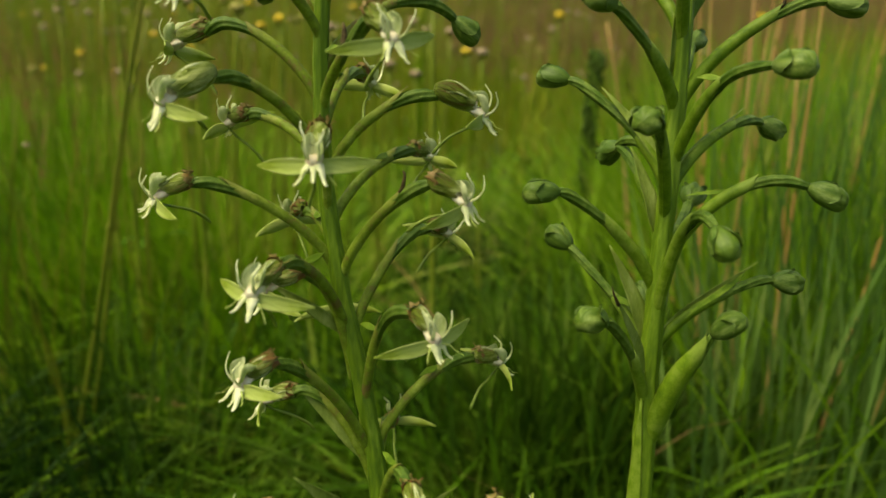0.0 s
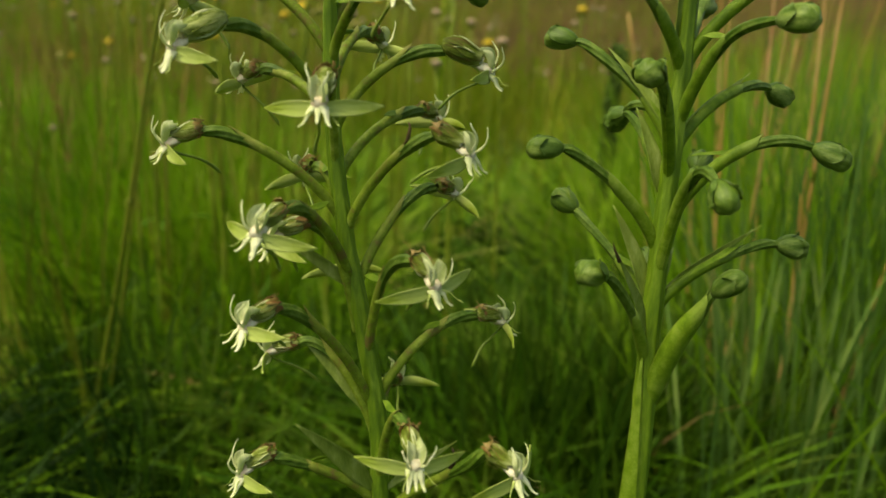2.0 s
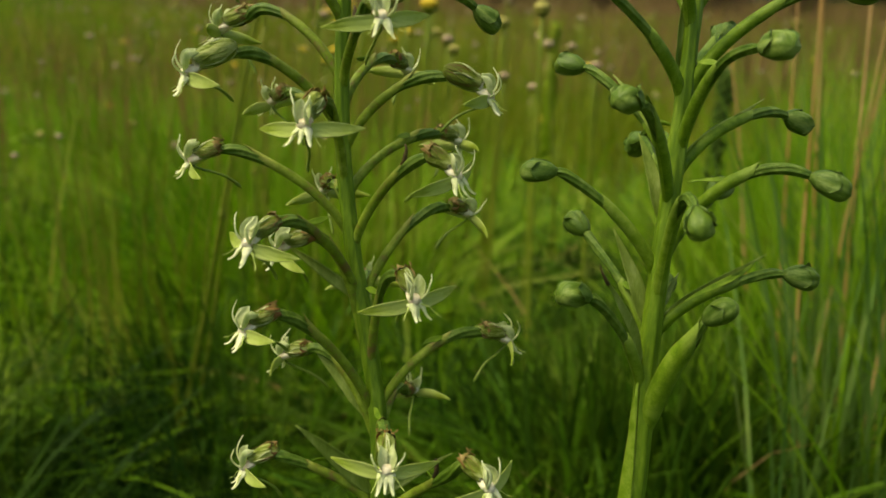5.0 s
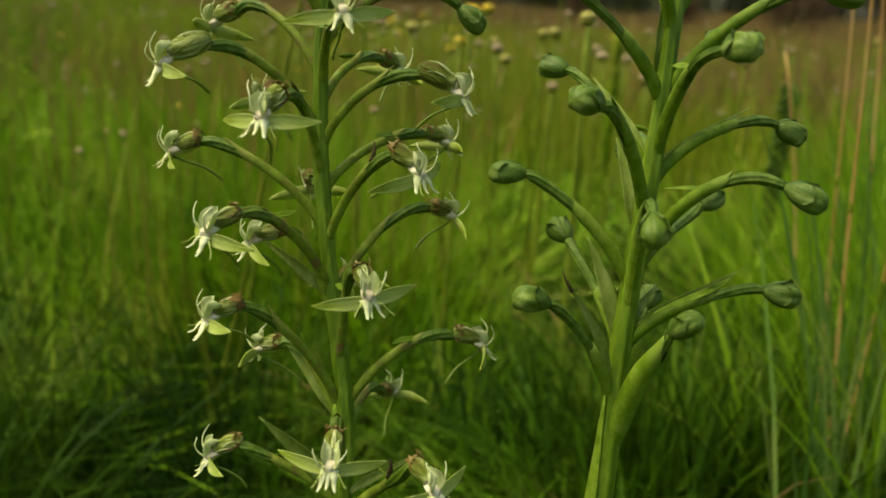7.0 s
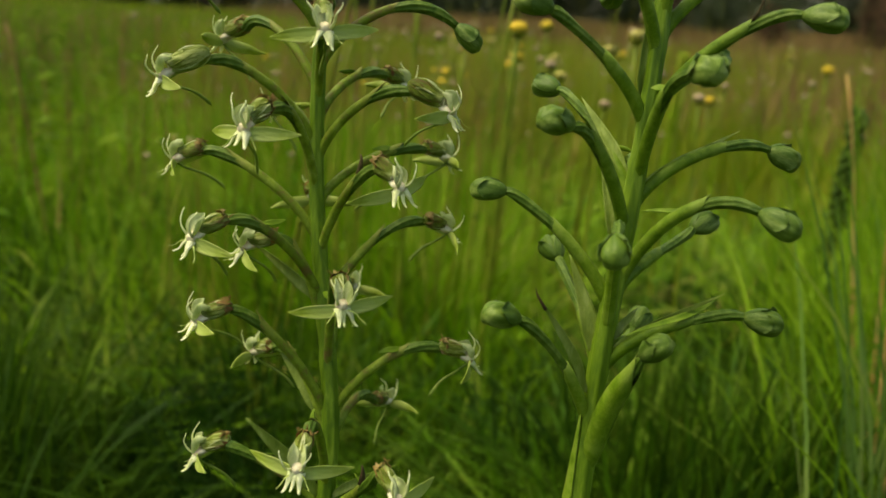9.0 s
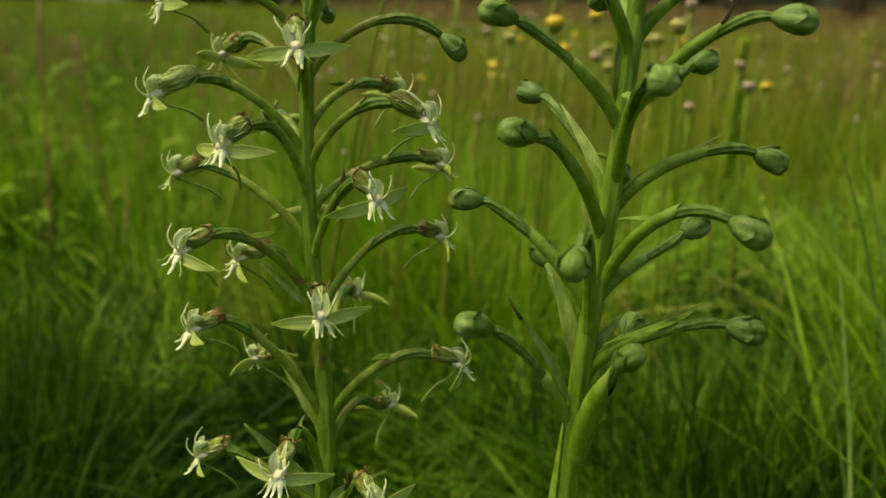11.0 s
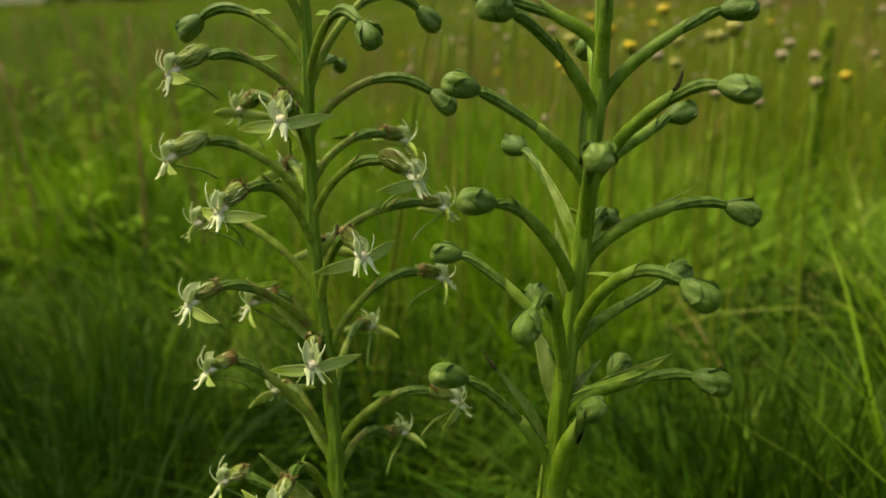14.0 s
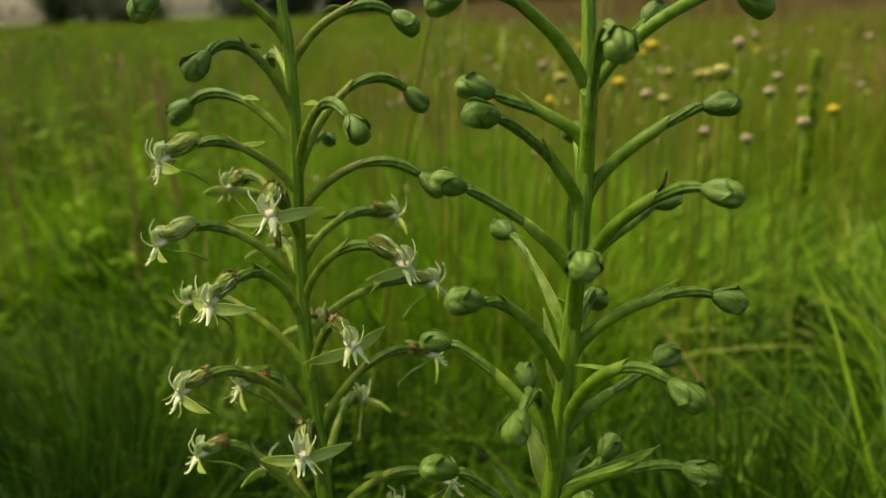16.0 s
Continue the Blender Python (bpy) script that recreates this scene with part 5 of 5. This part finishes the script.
for i in range(58):
    a = radians(rs.uniform(43, 70))
    d = rs.uniform(0.9, 3.2)
    herb(0.06 - d * math.sin(a), d * math.cos(a), rs.uniform(0.20, 0.38), 24, i, "bushy green herb among the meadow grass", M_HERB, rs.uniform(0.12, 0.18))


for i in range(20):
    a = radians(rs.uniform(17, 33) if i < 6 else rs.uniform(-6, 34))
    d = rs.uniform(0.52, 0.75) if i < 6 else rs.uniform(0.75, 1.4)
    herb(0.06 - d * math.sin(a), d * math.cos(a), rs.uniform(0.13, 0.20) if i < 6 else rs.uniform(0.20, 0.31), 24, 2 * i + 60, "low broad-leaved green herb in the grass", M_HERB_DARK, rs.uniform(0.11, 0.16))


# feathery-leaved herbs
def feathery_herb(x, y, height, seed):
    ob = thing("feathery_herb", (x, y, 0), "light green herb with feathery arching leaves", "wild plant", "feathery herbs")
    r = random.Random(seed)
    z = Vector((0, 0, 1))
    bm = bmesh.new()
    pts = hermite([(Vector((x, y, -0.01)), z), (Vector((x + r.uniform(-0.03, 0.03), y, height)), z)], 8)
    tube(bm, pts, [0.0020 - 0.0014 * i / 8 for i in range(len(pts))], 6)
    part("herb_stem", bm, M_RED_STALK if seed % 3 == 0 else M_HERB, ob)
    for k in range(11):
        s = 0.35 + 0.65 * k / 10
        p = pts[min(8, int(s * 8))]
        a = k * 2.4 + r.uniform(-0.3, 0.3)
        d = Vector((math.cos(a), math.sin(a), 0))
        ln = r.uniform(0.035, 0.068) * (1.2 - 0.5 * s)
        mid = hermite([(p, (d + z).normalized()), (p + d * ln * 0.6 + z * ln * 0.40, (d + z * 0.1).normalized()), (p + d * ln + z * ln * 0.25, (d - z * 0.6).normalized())], 6)
        side = d.cross(z)
        bm = bmesh.new()
        tube(bm, mid, [0.0007 - 0.0005 * i / 12 for i in range(len(mid))], 4)
        for i in range(2, len(mid)):
            w = ln * 0.30 * math.sin(math.pi * (i - 1) / 12.5) + 0.004
            for sg in (-1, 1):
                q = mid[i] + side * (sg * w) + (mid[i] - mid[i - 1]) * 0.9 - z * w * 0.15
                line = [mid[i].lerp(q, f / 3) for f in range(4)]
                blade(bm, line, lance(4, w * 0.17, 0.4, 0.1), z, 0.2, 0.0002, 2)
        part("leaf", bm, M_FERN, ob)


for i in range(46):
    a = radians(rs.uniform(44, 68))
    d = rs.uniform(1.1, 2.8)
    feathery_herb(0.14 - d * math.sin(a), d * math.cos(a), rs.uniform(0.28, 0.42) if i % 5 < 2 else rs.uniform(0.40, 0.53), 500 + i)


# ---- the line of trees behind the meadow ----
def tree(x, y, height, spread, seed, label, leaves=6000):
    r = random.Random(seed)
    ob = thing("tree", (x, y, 0), label, "tree", "trees at the meadow's edge")
    bm = bmesh.new()
    tips = []
    trunk = hermite([(Vector((x, y, -0.1)), Vector((0, 0, 1))), (Vector((x + r.uniform(-0.3, 0.3), y, height * 0.5)), Vector((0, 0, 1))), (Vector((x + r.uniform(-0.6, 0.6), y, height * 0.9)), Vector((0.1, 0, 1)))], 5)
    n = len(trunk)
    tube(bm, trunk, [height * 0.035 * (1 - 0.8 * i / (n - 1)) for i in range(n)], 9)
    for k in range(11):
        p = trunk[1 + k * (n - 3) // 11]
        a = r.uniform(0, 6.28)
        d = Vector((math.cos(a), math.sin(a), 0))
        ln = spread * r.uniform(0.5, 1.0)
        limb = hermite([(p, (d + Vector((0, 0, 0.8))).normalized()), (p + d * ln * 0.6 + Vector((0, 0, ln * 0.35)), (d + Vector((0, 0, 0.4))).normalized()), (p + d * ln + Vector((0, 0, ln * r.uniform(0.2, 0.6))), (d + Vector((0, 0, 0.1))).normalized())], 4)
        tube(bm, limb, [height * 0.012 * (1 - 0.75 * i / (len(limb) - 1)) for i in range(len(limb))], 6)
        tips += limb[3:]
    part("trunk", bm, M_BARK, ob)
    c = np.array([t[:] for t in tips])
    g = np.random.default_rng(seed)
    cen = c[g.integers(0, len(c), leaves)] + g.normal(0, spread * 0.22, (leaves, 3))
    leaf_crown(ob, cen, g, 0.06, 0.17)


def shrub(x, y, height, spread, seed):
    r = np.random.default_rng(seed)
    ob = thing("bush", (x, y, 0), "dark green bush at the far edge of the meadow", "bush", "bushes at the meadow's edge")
    bm = bmesh.new()
    rr = random.Random(seed)
    tips = []
    for k in range(9):
        a = rr.uniform(0, 6.28)
        d = Vector((math.cos(a), math.sin(a), 0))
        q = Vector((x, y, -0.05))
        e = q + d * spread * rr.uniform(0.2, 0.9) + Vector((0, 0, height * rr.uniform(0.4, 0.85)))
        limb = hermite([(q, (d * 0.4 + Vector((0, 0, 1))).normalized()), (e, (d + Vector((0, 0, 0.4))).normalized())], 5)
        tube(bm, limb, [0.04 * (1 - 0.7 * i / 5) for i in range(6)], 5)
        tips += limb[1:]
    part("woody_stem", bm, M_BARK, ob)
    leaves = 3600
    c = np.array([t[:] for t in tips])
    cen = c[r.integers(0, len(c), leaves)] + r.normal(0, spread * 0.20, (leaves, 3)) * (1, 1, 0.7)
    cen[:, 2] = np.abs(cen[:, 2])
    leaf_crown(ob, cen, r, 0.04, 0.12)


def leaf_crown(ob, cen, g, s0, s1, mat=M_LEAF):
    """A crown of many small leaf clumps round the given places."""
    n = len(cen)
    size = g.uniform(s0, s1, n)[:, None]
    ax, bx = g.normal(0, 1, (n, 3)), g.normal(0, 1, (n, 3))
    ax /= np.linalg.norm(ax, axis=1)[:, None]
    bx /= np.linalg.norm(bx, axis=1)[:, None]
    v = np.stack([cen - ax * size, cen + bx * size * 0.6, cen + ax * size, cen - bx * size * 0.6], 1)
    me = bpy.data.meshes.new("crown")
    me.from_pydata(v.reshape(-1, 3).tolist(), [], [(4 * i, 4 * i + 1, 4 * i + 2, 4 * i + 3) for i in range(n)])
    me.materials.append(mat)
    part("crown", me, None, ob)


rt = random.Random(8)
for i in range(30):
    az = -46 + i * 4.0 + rt.uniform(-1.4, 1.4)
    if 46.5 < az < 51.5 or 56.5 < az < 60.5:
        continue
    a = radians(az)
    d = rt.uniform(28, 42)
    tree(-d * math.sin(a), d * math.cos(a), rt.uniform(6, 10), rt.uniform(2.4, 4.0), 100 + i, "dark tree at the far edge of the meadow")
for i in range(34):
    az = -46 + i * 3.5 + rt.uniform(-1.2, 1.2)
    if 47 < az < 51 or 56.5 < az < 59.5:
        continue
    a = radians(az)
    d = rt.uniform(26, 40)
    shrub(-d * math.sin(a), d * math.cos(a), rt.uniform(1.6, 3.0), rt.uniform(1.2, 2.0), 300 + i)


# dry twiggy shrubs before the trees
def dry_shrub(x, y, height, spread, seed):
    ob = thing("dry_shrub", (x, y, 0), "dry brown twiggy shrub standing in brown grass", "bush", "dry shrubs in the meadow")
    r = random.Random(seed)
    z = Vector((0, 0, 1))
    for k in range(8):
        a = r.uniform(0, 6.28)
        d = Vector((math.cos(a), math.sin(a), 0))
        p = Vector((x, y, -0.05)) + d * spread * 0.12
        stem = hermite([(p, (d * 0.3 + z).normalized()), (p + d * spread * r.uniform(0.2, 0.8) + z * height * r.uniform(0.7, 1.0), (d * 0.4 + z).normalized())], 9)
        bm = bmesh.new()
        tube(bm, stem, [0.020 * (1 - 0.8 * i / 9) for i in range(10)], 5)
        for i in range(26):
            q = stem[r.randrange(1, 9)]
            b = r.uniform(0, 6.28)
            e = Vector((math.cos(b), math.sin(b), r.uniform(0.2, 1.4))).normalized()
            ln = spread * r.uniform(0.25, 0.6)
            tube(bm, [q, q + e * ln * 0.5, q + e * ln + z * ln * 0.2], [0.007, 0.005, 0.002], 4)
        part("twiggy_stem", bm, M_TWIG, ob)
    g = np.random.default_rng(seed)
    n = 900
    cen = np.c_[x + g.normal(0, spread * 0.35, n), y + g.normal(0, spread * 0.35, n), np.abs(g.normal(height * 0.35, height * 0.3, n))]
    leaf_crown(ob, cen, g, 0.02, 0.05, M_TWIG)


for bearing, d, height, spread in ((-5.6, 11.5, 1.5, 0.40), (-7.4, 13.0, 1.7, 0.5), (0.6, 13.5, 0.9, 0.35), (-12.0, 14.0, 1.5, 0.5), (7.0, 15.0, 1.3, 0.4)):
    dry_shrub(d * math.sin(radians(-bearing)) + 0.09, d * math.cos(radians(bearing)), height, spread, int(400 + bearing * 10))
